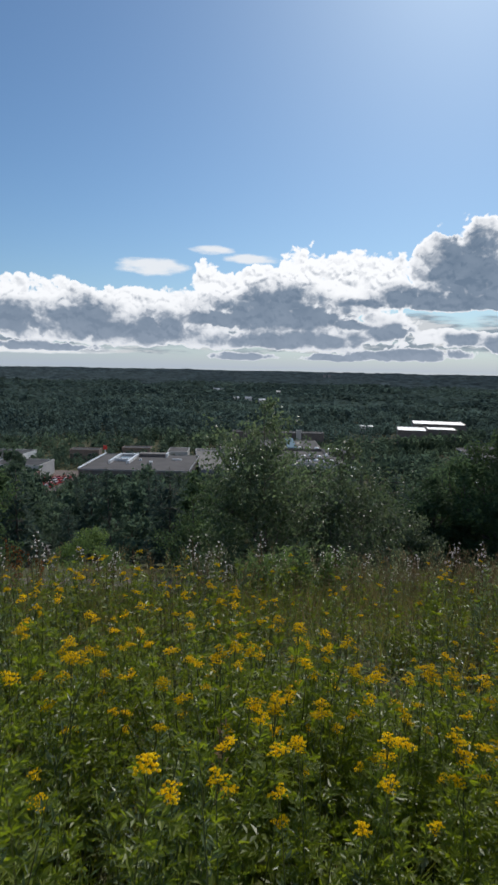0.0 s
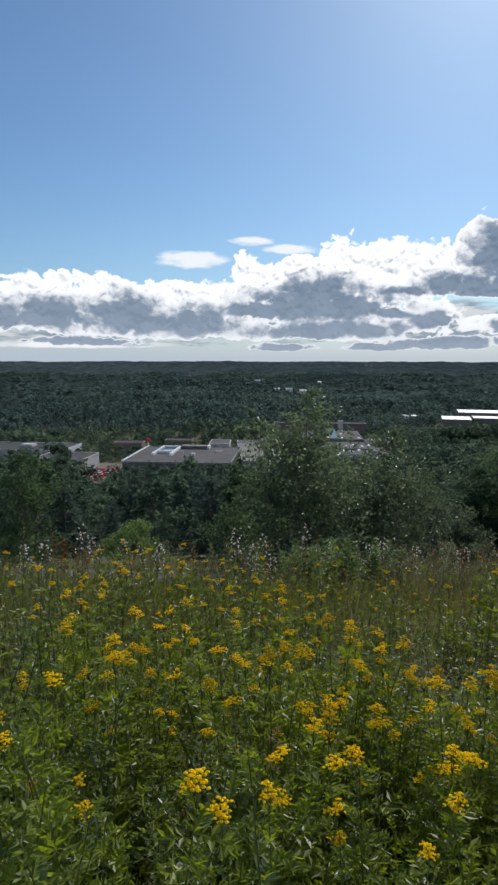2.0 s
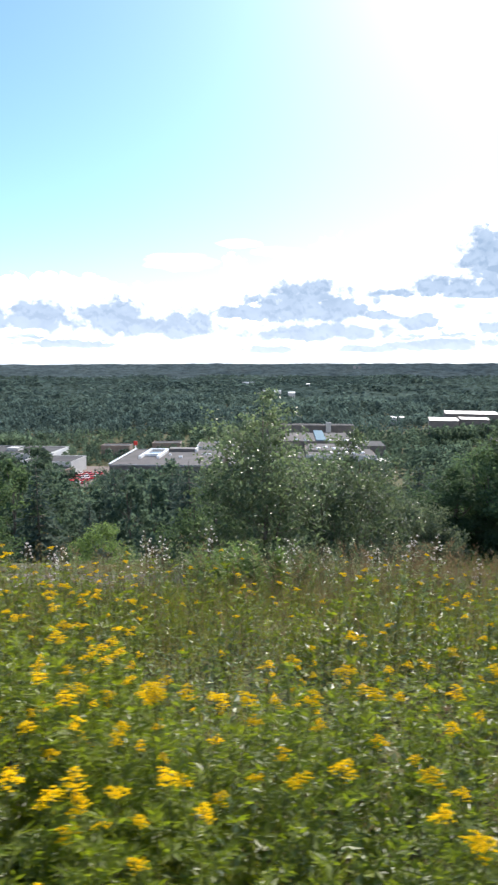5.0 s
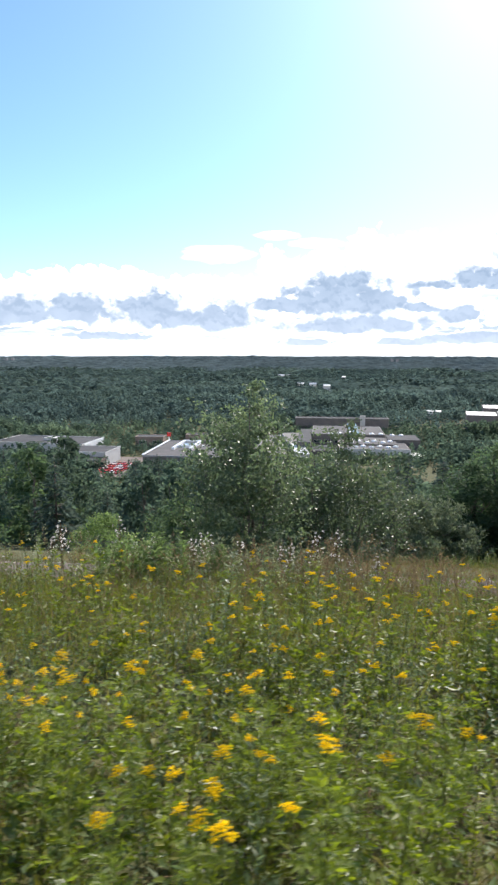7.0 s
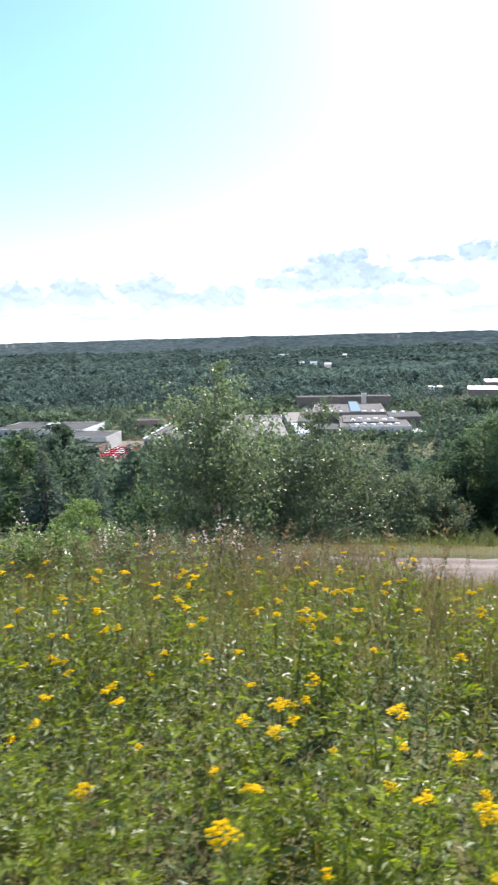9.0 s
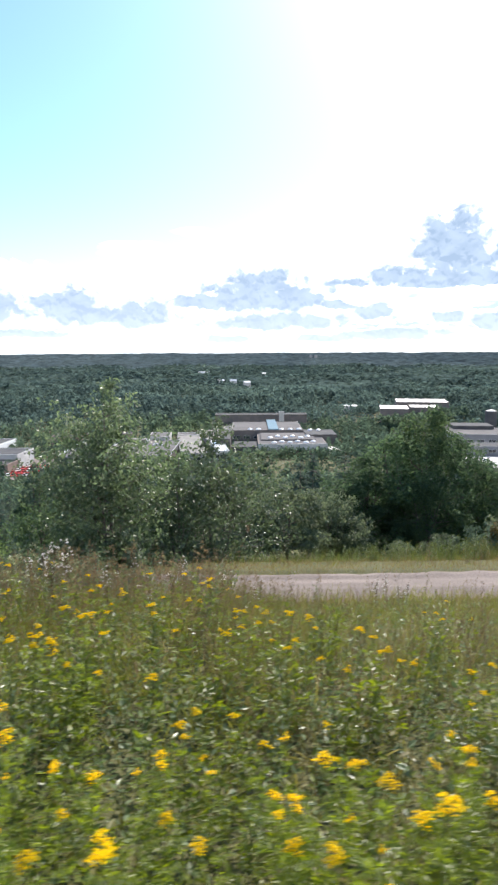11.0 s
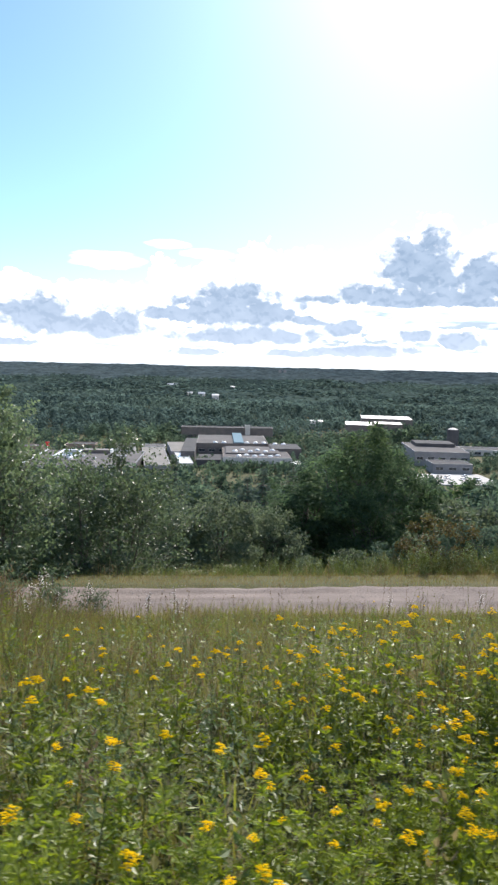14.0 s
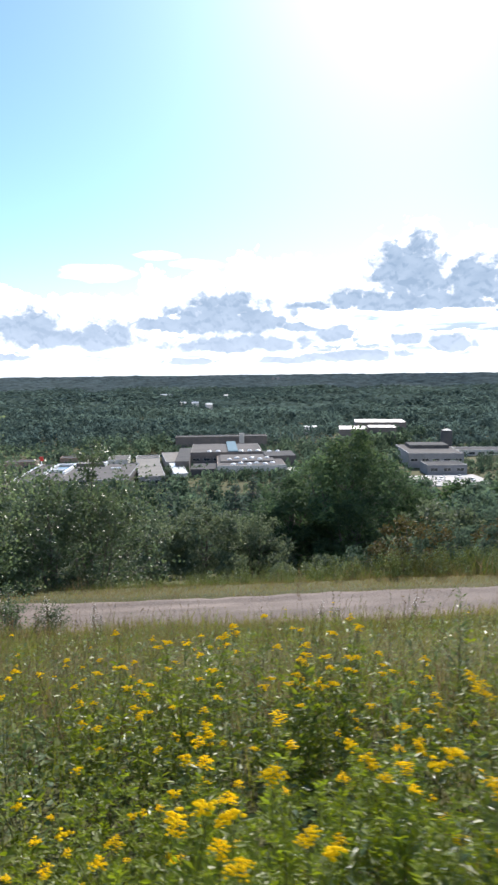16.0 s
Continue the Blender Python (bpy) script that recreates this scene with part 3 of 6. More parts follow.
def conifer(seed, height, radius, mat, whorls=17, arms=8, needles=9):
    rng = np.random.default_rng(seed)
    wood, limbs, green = Soup(), Soup(), Soup()
    wood.add(*tube([(0, 0, -0.4), (0.05, 0, height * 0.5), (0, 0.03, height)], [height * 0.016, height * 0.01, 0.02], 6))
    P, D, N, L = [], [], [], []
    for k in range(whorls):
        u = (k + rng.uniform(-0.3, 0.3)) / whorls
        z = height * (0.1 + 0.9 * u)
        r = radius * (1 - u) ** 0.8 * rng.uniform(0.8, 1.15) + 0.12
        for a in rng.uniform(0, 6.28) + np.arange(arms) * 6.28 / arms + rng.normal(0, 0.2, arms):
            w = np.array([math.cos(a), math.sin(a), 0])
            rr = r * rng.uniform(0.65, 1.1)
            tip = w * rr + np.array([0, 0, z - 0.22 * rr])
            if k % 2 == 0:
                limbs.add(*tube([(0, 0, z), tuple((w * rr * 0.5 + np.array([0, 0, z - 0.03 * rr]))), tuple(tip)], [0.05, 0.03, 0.01], 3))
            s = rng.uniform(0.15, 1.0, needles)[:, None]
            q = w * rr * s + np.array([0, 0, z]) - np.array([0, 0, 0.22 * rr]) * s ** 1.5
            P.append(q + rng.normal(0, 0.05 * radius, (needles, 3)))
            D.append(w + rng.normal(0, 0.55, (needles, 3)) - np.array([0, 0, 0.15]))
            N.append(np.array([0, 0, 1.0]) + rng.normal(0, 0.4, (needles, 3)))
            L.append(rr * rng.uniform(0.28, 0.5, needles) + 0.18)
    P, D, N, L = np.concatenate(P), np.concatenate(D), np.concatenate(N), np.concatenate(L)
    green.add(*leaves(P, D, N, L, L * 0.42))
    return [wood.mesh("trunk", [M_BARK], True)], limbs.mesh("branch_mass", [M_BARK], True), green.mesh("crown", [mat])


def tree(name, parts, x, y, yaw, size, label, group="", z=None, sink=0.0):
    e = new(name)
    for me in parts[0]:
        child("trunk", me, e)
    child("branch_mass", parts[1], e, kind="stuff")
    child("crown", parts[2], e)
    z = float(land(x, y)) if z is None else z
    e.matrix_basis = pose(x, y, z - sink, 0, 0, yaw)
    e.scale = size if isinstance(size, tuple) else (size, size, size)
    return tagged(e, label, "tree" if "tree" in name or name in ("pine", "spruce", "birch", "aspen", "willow") else "shrub", group)


def aspen_parts(seed, height, radius, mat, stems=4, leaf=0.115, shoots=150, per=13):
    """Several upright stems with rising branches; leaves in loose sprays along the twigs, with gaps between them."""
    rng = np.random.default_rng(seed)
    limbs, green = Soup(), Soup()
    wood = []
    P, D, N = [], [], []
    for k in range(stems):
        a = 6.283 * k / stems + rng.uniform(-0.5, 0.5)
        lead = height * (1.0 if k == 0 else rng.uniform(0.5, 0.8))
        reach = radius * (0.05 if k == 0 else rng.uniform(0.3, 0.55))
        u = np.linspace(0, 1, 8)
        sway = np.cumsum(rng.normal(0, 0.012 * height, (8, 2)), 0) * u[:, None]
        pts = np.column_stack([reach * math.cos(a) * u ** 0.8 + sway[:, 0], reach * math.sin(a) * u ** 0.8 + sway[:, 1], -0.3 + (lead + 0.3) * u])
        wood.append(Soup().add(*tube(pts, np.linspace(0.075, 0.008, 8) * (1.0 if k == 0 else 0.75), 6)).mesh("trunk", [M_BARK], True))
        for q in range(shoots // stems):
            w = 0.03 + 0.95 * rng.uniform(0, 1) ** 1.25
            foot = np.array([np.interp(w, u, pts[:, i]) for i in range(3)])
            b = rng.uniform(0, 6.283)
            share = foot[2] / height
            room = radius * np.interp(share, [0.0, 0.25, 0.5, 0.75, 1.0], [0.85, 0.8, 0.62, 0.36, 0.12]) * rng.uniform(0.55, 1.15)
            rise = rng.uniform(0.35, 1.1) if share > 0.2 else rng.uniform(-0.1, 0.5)
            way = np.array([math.cos(b), math.sin(b), rise])
            tip = foot + way * room
            tip[2] = min(tip[2], height * rng.uniform(0.97, 1.03))
            mid = (foot + tip) / 2 - np.array([0, 0, 0.08 * room])
            if q % 3 == 0:
                limbs.add(*tube([foot, mid, tip], [0.016, 0.01, 0.004], 3))
            # sprays of leaves along the outer part of the branch
            for v in np.linspace(0.35, 1.0, 5) + rng.normal(0, 0.05, 5):
                c = foot * (1 - v) ** 2 + 2 * mid * v * (1 - v) + tip * v * v
                m = int(rng.integers(per - 5, per + 5))
                off = rng.normal(0, 1, (m, 3)) * np.array([0.17, 0.17, 0.13]) * (0.7 + 0.12 * room)
                P.append(c + off)
                D.append(rng.normal(0, 0.8, (m, 3)) + way * 0.4 - np.array([0, 0, 0.5]))
                N.append(rng.normal(0, 0.75, (m, 3)) + np.array([0, 0, 0.5]))
    P, D, N = np.concatenate(P), np.concatenate(D), np.concatenate(N)
    P[:, 2] = np.maximum(P[:, 2], 0.02)
    L = leaf * rng.uniform(0.6, 1.3, len(P))
    green.add(*leaves(P, D, N, L, L * rng.uniform(0.65, 0.9, len(P))))
    return wood, limbs.mesh("branch_mass", [M_BARK], True), green.mesh("crown", [mat])


# the aspen beyond the track and its smaller neighbours
tree("aspen", aspen_parts(11, 6.5, 3.0, M_ASPEN, 6, 0.125, 380, 12), 0.66, 22.4, 30, 1.0,
     "grey-green aspen with glinting leaves beside the dirt track", sink=0.1)
tree("aspen", aspen_parts(12, 6.5, 3.2, M_ASPEN, 6, 0.125, 270, 10), 4.0, 26.6, 80, 1.0,
     "smaller grey-green aspen on the slope below the dirt track", sink=0.2)
tree("aspen", aspen_parts(13, 3.2, 1.5, M_BIRCH, 4, 0.10, 80, 12), -2.1, 23.4, 10, 1.0,
     "low aspen sapling with yellow-green leaves below the track", sink=0.1)
tree("aspen", aspen_parts(14, 4.9, 2.2, M_ASPEN, 5, 0.12, 130, 10), 2.9, 24.5, 10, 1.0,
     "middle-sized grey-green aspen between two taller ones", sink=0.1)
tree("aspen", aspen_parts(16, 4.2, 1.5, M_BIRCH, 3, 0.11, 90, 12), -9.5, 21.3, 140, 1.0,
     "slim yellow-green aspen standing beside the track", sink=0.1)
# aspen suckers on the near edge of the track
su = aspen_parts(15, 1.5, 0.8, M_ASPEN, 4, 0.07, 44, 11)
for k, (x, y, sz) in enumerate(((0.2, 16.2, 1.0), (1.5, 16.4, 0.9), (2.8, 16.1, 0.85), (3.9, 16.4, 0.8), (4.7, 16.7, 0.6), (-1.2, 16.3, 1.0))):
    tree("aspen", su, x, y, k * 70, sz, "low aspen sucker on the track's near edge", "aspen suckers")
# silver willows down the slope
wl = crown_tree(21, 5.8, 3.4, 0.0, M_WILLOW, 110, 90, 0.2, 0.09, 0.3, 0.75, 0.1, 4, 0.25)
tree("willow", wl, 8.6, 44.5, 0, 1.0, "silver-leaved willow thicket on the slope")
tree("willow", wl, 12.6, 47.5, 130, (0.85, 0.85, 0.95), "silver-leaved willow with pale tips beside the birch", z=-15.1)
tree("willow", wl, 5.2, 43.0, 220, (0.9, 0.9, 0.85), "silver-green willow scrub below the aspens")
# the large dome of birches
BB = [crown_tree(31, 12.6, 3.9, 0.0, M_BIRCH, 115, 82, 0.245, 0.2, 0.62, 1.1, 0.5, 2, 0.4), crown_tree(32, 12.6, 4.3, 0.0, M_BIRCH, 125, 82, 0.245, 0.2, 0.55, 1.1, 0.5, 3, 0.4)]
for x, y, k, s, hgt, lab in ((22.4, 55.5, 0, 1.12, 1.0, "tall dense green birch topping the thicket"), (19.2, 54.5, 1, 1.0, 0.86, "green birch with sunlit yellow-green edges"),
                             (25.2, 56.5, 1, 0.92, 0.86, "dark green birch on the shaded side of the thicket"), (16.0, 53.0, 0, 1.0, 0.66, "yellow-green birch leaning out of the thicket"),
                             (13.2, 51.0, 1, 0.75, 0.46, "low yellow-green birch at the thicket's edge"), (28.4, 57.5, 0, 0.95, 0.62, "lower dark green birch at the thicket's edge"),
                             (20.5, 50.5, 1, 0.7, 0.5, "low dark green birch before the thicket")):
    tree("birch", BB[k], x, y, x * 41 % 360, (s * 1.15, s * 1.15, hgt * 1.04), lab, "birch thicket")
# scrub on the right above the track's far side
sh = crown_tree(41, 2.6, 1.7, 0.0, M_BROWNLEAF, 46, 66, 0.12, 0.05, 0.15, 0.8, 0.1, 4, 0.3)
sg = crown_tree(42, 2.0, 1.5, 0.0, M_OAK, 46, 66, 0.11, 0.05, 0.15, 0.8, 0.1, 4, 0.3)
sw = crown_tree(43, 2.0, 1.4, 0.0, M_WILLOW, 46, 66, 0.12, 0.05, 0.15, 0.8, 0.1, 4, 0.3)
for x, y, k, s, lab in ((16.9, 24.6, sh, 1.0, "rust-tinged shrub beside the dirt track"), (18.6, 25.4, sg, 1.2, "dark green shrub beside the dirt track"),
                        (15.0, 24.8, sg, 0.75, "low dark green shrub on the verge"), (20.4, 25.6, sg, 1.15, "dark green shrub beside the dirt track"),
                        (13.4, 25.2, sw, 0.62, "low grey-green shrub on the verge"), (22.4, 26.4, sh, 1.2, "rust-tinged shrub beside the dirt track"),
                        (11.9, 25.6, sw, 0.5, "low grey-green shrub on the verge"), (20.5, 31.5, sw, 2.0, "tall grey-green shrub on the slope"),
                        (24.0, 33.0, sg, 2.3, "tall dark green shrub on the slope"), (27.5, 36.0, sg, 2.6, "tall dark green shrub on the slope"),
                        (25.0, 28.0, sg, 1.4, "dark green shrub beside the dirt track"), (28.5, 29.0, sh, 1.5, "rust-tinged shrub beside the dirt track")):
    tree("shrub", k, x, y, x * 57 % 360, s, lab, "shrubs along the track")
# the light sapling past the meadow's edge
tree("birch", crown_tree(51, 3.3, 1.9, 0.0, M_LIME, 80, 110, 0.10, 0.05, 0.3, 0.8, 0.1, 3, 0.3), -8.1, 31.0, 0, 1.0, "fresh light-green birch sapling on the slope", z=-10.3)

# woods on the slope: each tree a thing
TREES = [crown_tree(60 + k, 10.0, r, 0.0, m, 66, 29, 0.43, 0.18, tp, 0.8, 0.3, 1, 0.3) for k, (r, m, tp) in
         enumerate(((3.0, M_OAK, 0.5), (2.6, M_BIRCH, 0.6), (3.3, M_OAK, 0.35), (2.4, M_OAK, 0.65)))]
PINES = [conifer(70 + k, 10.0, r, M_PINE, 18, 8, 7) for k, r in enumerate((2.3, 2.7, 1.9))]
LABELS = ("dark green broad-leaved tree in the slope wood", "green birch in the slope wood", "spreading dark green tree in the slope wood", "slender dark green tree in the slope wood")
rng = np.random.default_rng(5)
spots = []
tries = 0
while len(spots) < 160 and tries < 9000:
    tries += 1
    y = rng.uniform(52, 150)
    x = rng.uniform(-0.66, 0.62) * y + rng.uniform(-3, 10)
    a = math.degrees(math.atan2(x, y))
    if 3.0 < a < 29 and y < 66:
        continue
    gap = 3.6 + y * 0.02
    if any((x - p) ** 2 + (y - q) ** 2 < gap * gap for p, q, *_ in spots):
        continue
    g = float(land(x, y))
    sight = 0.169 + 0.012 * math.sin(a * 1.7) + rng.uniform(-0.012, 0.03)
    if -19.0 < a < -16.0:
        sight += 0.035
    if a > 5:
        sight += 0.012
    if a < -18.9:
        sight = 0.152 + rng.uniform(-0.01, 0.02)
    h = 1.55 - sight * y - g
    if h < 4.5:
        continue
    spots.append((x, y, min(h, 17.0), a))
for x, y, h, a in spots:
    pine = rng.random() < (0.62 if a < -8 else 0.35)
    k = int(rng.integers(0, 3 if pine else 4))
    parts = (PINES if pine else TREES)[k]
    wide = min(h, 13) / 10 * rng.uniform(0.85, 1.2)
    tree("pine" if pine else "tree", parts, round(x, 2), round(y, 2), round(rng.uniform(0, 360)), (wide, wide, h / 10),
         "dark green conifer in the slope wood" if pine else LABELS[k], "slope wood", sink=0.2)

# low growth filling the gaps at the wood's near edge
rng = np.random.default_rng(8)
low = []
for _ in range(1500):
    y = rng.uniform(56, 104)
    x = y * math.tan(radians(rng.uniform(2.0, 33.0)))
    if len(low) < 44 and all((x - p) ** 2 + (y - q) ** 2 > 20 for p, q in low + [(p, q) for p, q, *_ in spots] + [(20.5, 54.5)]):
        low.append((x, y))
for k, (x, y) in enumerate(low):
    h = min(0.5, max(0.22, (1.55 - 0.2 * y - float(land(x, y))) / 10))
    tree("tree", TREES[(0, 2, 3)[k % 3]], round(x, 2), round(y, 2), k * 67 % 360, (0.72, 0.72, h), "low dark green young tree at the wood's edge", "slope wood", sink=0.2)

# three broad old pines standing above the rest of the slope wood
for x, y, w, top in ((-41.5, 93, 2.0, -12.6), (-37.0, 95, 2.1, -11.6), (-33.6, 90, 1.6, -14.5), (-46.5, 96, 1.8, -14.0)):
    g = float(land(x, y))
    tree("pine", TREES[2], x, y, x * 31 % 360, (w, w, (top - g) / 10), "broad old pine standing above the slope wood", "slope wood", sink=0.2)

# ---- the wooded plain: uncountable ----
BUILT = [(-204, -140, 370, 406), (-149, -117, 344, 370), (-139, -117, 327, 345), (-96, -18, 320, 400), (-125, -103, 421, 435), (-92, -70, 436, 450),
         (-58, -22, 424, 449), (-36, -2, 356, 466), (-10, 63, 378, 482), (50, 73, 408, 436), (-15, 65, 524, 540), (155, 212, 575, 625), (128, 157, 517, 558),
         (156, 184, 530, 560), (-124, -99, 312, 378), (132, 178, 338, 396), (145, 196, 404, 462), (203, 247, 430, 474), (203, 215, 486, 498)]


def clump_tree(seed, n, tall, size):
    """A far tree of unit height: n leafy clumps filling a rounded or pointed crown that lets light through."""
    rng = np.random.default_rng(seed)
    u = rng.uniform(0.0, 1.0, n) ** (1.15 if tall else 0.9)
    reach = 0.2 * (1 - u) ** 0.8 + 0.02 if tall else 0.28 * np.sqrt(np.clip(1 - ((u - 0.42) / 0.62) ** 2, 0.04, 1))
    a = rng.uniform(0, 6.283, n)
    r = reach * rng.uniform(0.15, 1.0, n) ** 0.5
    p = np.column_stack([r * np.cos(a), r * np.sin(a), 0.06 + 0.88 * u])
    out = np.column_stack([np.cos(a), np.sin(a), np.zeros(n)])
    face = unit(out * 0.6 + rng.normal(0, 0.5, (n, 3)) + np.array([0, 0, 0.7]))
    way = unit(np.cross(face, rng.normal(size=(n, 3))))
    L = size * rng.uniform(0.75, 1.25, n)
    return Soup().add(*leaves(p - way * L[:, None] * 0.45, way, face, L, L * rng.uniform(0.7, 1.0, n))).arrays()


FARS = [clump_tree(80, 44, False, 0.17), clump_tree(81, 36, True, 0.15), clump_tree(82, 44, False, 0.17), clump_tree(84, 40, False, 0.18)]
FARTHER = [clump_tree(85, 29, False, 0.19), clump_tree(86, 24, True, 0.16), clump_tree(87, 29, False, 0.19), clump_tree(88, 27, False, 0.2)]
rng = np.random.default_rng(8)
N = 10300
rr = np.sqrt(rng.uniform(135.0 ** 2, 980.0 ** 2, N))
aa = np.radians(rng.uniform(-34, 32, N))
fx, fy = rr * np.sin(aa), rr * np.cos(aa)
keep = (rr > 290) | (rng.random(N) < 0.9)
for x0, x1, y0, y1 in BUILT:
    keep &= ~((fx > x0 - 2.5) & (fx < x1 + 2.5) & (fy > y0 - 2.5) & (fy < y1 + 3))
fx, fy, rr = fx[keep], fy[keep], rr[keep]
fz = land(fx, fy)
fh = rng.uniform(9, 15, len(fx)) * np.where(rr < 330, 0.8, 1.0) * (1 + 0.42 * vnoise(fx, fy, 0.013, 9) + 0.18 * vnoise(fx, fy, 0.05, 10))
for x0, x1, y0, y1 in BUILT:
    front = (fx > x0 - 8) & (fx < x1 + 8) & (fy > y0 - 60) & (fy < y0)
    fh = np.where(front, np.minimum(fh, 7.4), fh)
kind = np.where(vnoise(fx, fy, 0.013, 15) + rng.normal(0, 0.45, len(fx)) > 0.45, 1, rng.choice([0, 2, 3], len(fx)))
forest, midway = Soup(), Soup()
for k in range(4):
    for q, shape in ((kind == k) & (rr < 540), FARS[k]), ((kind == k) & (rr >= 540), FARTHER[k]):
        (forest if shape is FARS[k] else midway).scatter(shape, np.column_stack([fx, fy, fz - 0.5])[q], rng.uniform(0, 6.28, q.sum()), np.column_stack([fh * rng.uniform(0.85, 1.45, len(fh)), fh])[q])
# rows of trees close before the halls
ROWS = [(-212, -140, 366, 9.0), (-150, -118, 342, 7.2), (-98, -36, 333, 8.4), (-40, -2, 352, 6.0), (10, 66, 376, 7.6), (-38, 10, 396, 8.0), (64, 80, 400, 9.0), (126, 160, 512, 14.0),
        (155, 186, 526, 14.0), (160, 216, 572, 14.0), (176, 215, 398, 7.0), (166, 171, 326, 10.0), (186, 192, 345, 12.0), (-128, -60, 410, 6.5), (205, 250, 424, 7.5)]
for x0, x1, yy, hh in ROWS:
    for dy, dh in ((0, 0.0), (-5, -0.3), (-10, -0.8)):
        n = int((x1 - x0) / 3.6)
        x = np.linspace(x0, x1, n) + rng.normal(0, 1.0, n)
        y = yy + dy + rng.normal(0, 1.2, n)
        h = (hh + dh) * rng.uniform(0.82, 1.1, n)
        forest.scatter(FARS[int(rng.integers(0, 4))], np.column_stack([x, y, np.full(n, -64.6)]), rng.uniform(0, 6.28, n), np.column_stack([h * 1.05, h]))
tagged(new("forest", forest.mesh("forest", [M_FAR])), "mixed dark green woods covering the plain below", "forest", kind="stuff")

# woods farther out over the plain
BODIES = [clump_tree(90 + k, 13, k == 1, 0.3) for k in range(4)]
N = 9200
rr = np.sqrt(rng.uniform(960.0 ** 2, 2000.0 ** 2, N))
aa = np.radians(rng.uniform(-30, 31, N))
fx, fy = rr * np.sin(aa), rr * np.cos(aa)
fh = rng.uniform(8.5, 16, N) * (1 + 0.45 * vnoise(fx, fy, 0.009, 19))
kind = np.where(vnoise(fx, fy, 0.01, 16) + rng.normal(0, 0.4, N) > 0.4, 1, rng.choice([0, 2, 3], N))
for k in range(4):
    q = kind == k
    midway.scatter(BODIES[k], np.column_stack([fx, fy, land(fx, fy) - 0.5])[q], rng.uniform(0, 6.28, q.sum()), np.column_stack([(5 + fh * 1.3) * rng.uniform(0.8, 1.4, N), fh])[q])
tagged(new("forest", midway.mesh("forest", [M_FARMID])), "haze-tinted green woods stretching across the far plain", "forest", kind="stuff")

# farther off only ragged rows of treetops can be told apart
ca = np.radians(np.linspace(-40, 38, 480))
w = len(ca)
canopy, understory = Soup(), Soup()
for k, r in enumerate(np.geomspace(960, 4700, 66)):
    x, y = (r + 9 * vnoise(ca * 300, ca * 0, 0.25, k)) * np.sin(ca), (r + 9 * vnoise(ca * 300, ca * 0, 0.25, k)) * np.cos(ca)
    base = land(x, y)
    lump = np.interp(r, [1500, 2100], [8.0, 11.5]) + 2.2 * vnoise(x, y, 0.09, 11) + 2.5 * vnoise(x, y, 0.02, 12) + 3.0 * vnoise(x, y, 0.006, 13) + rng.uniform(-0.6, 0.6, w)
    lump = lump * (1 - 0.5 * np.clip(r / 4700 - 0.8, 0, 1))
    step = r * 0.0247
    ux, uy = np.sin(ca), np.cos(ca)
    rows3 = [np.column_stack([x, y, base - 2]), np.column_stack([x + ux * 13.0, y + uy * 13.0, base + lump]), np.column_stack([x + ux * step, y + uy * step, base + 1.0])]
    v = np.concatenate(rows3)
    i = (np.arange(2)[:, None] * w + np.arange(w - 1)[None]).ravel()
    (understory if r < 1900 else canopy).add(v, np.concatenate([np.stack([i, i + 1, i + w + 1], 1), np.stack([i, i + w + 1, i + w], 1)]))
tagged(new("forest", understory.mesh("forest", [M_FARMID], True)), "haze-tinted green woodland canopy of the far plain", "forest", kind="stuff")
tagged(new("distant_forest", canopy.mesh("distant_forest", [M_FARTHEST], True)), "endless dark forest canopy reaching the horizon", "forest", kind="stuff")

# ---- buildings on the plain ----


def box(s, x0, x1, y0, y1, z0, z1, slot=0):
    v = [(x, y, z) for z in (z0, z1) for y in (y0, y1) for x in (x0, x1)]
    q = [(0, 2, 3, 1), (4, 5, 7, 6), (0, 1, 5, 4), (1, 3, 7, 5), (3, 2, 6, 7), (2, 0, 4, 6)]
    s.add(v, [t for a, b, c, d in q for t in ((a, b, c), (a, c, d))], slot)
    return s


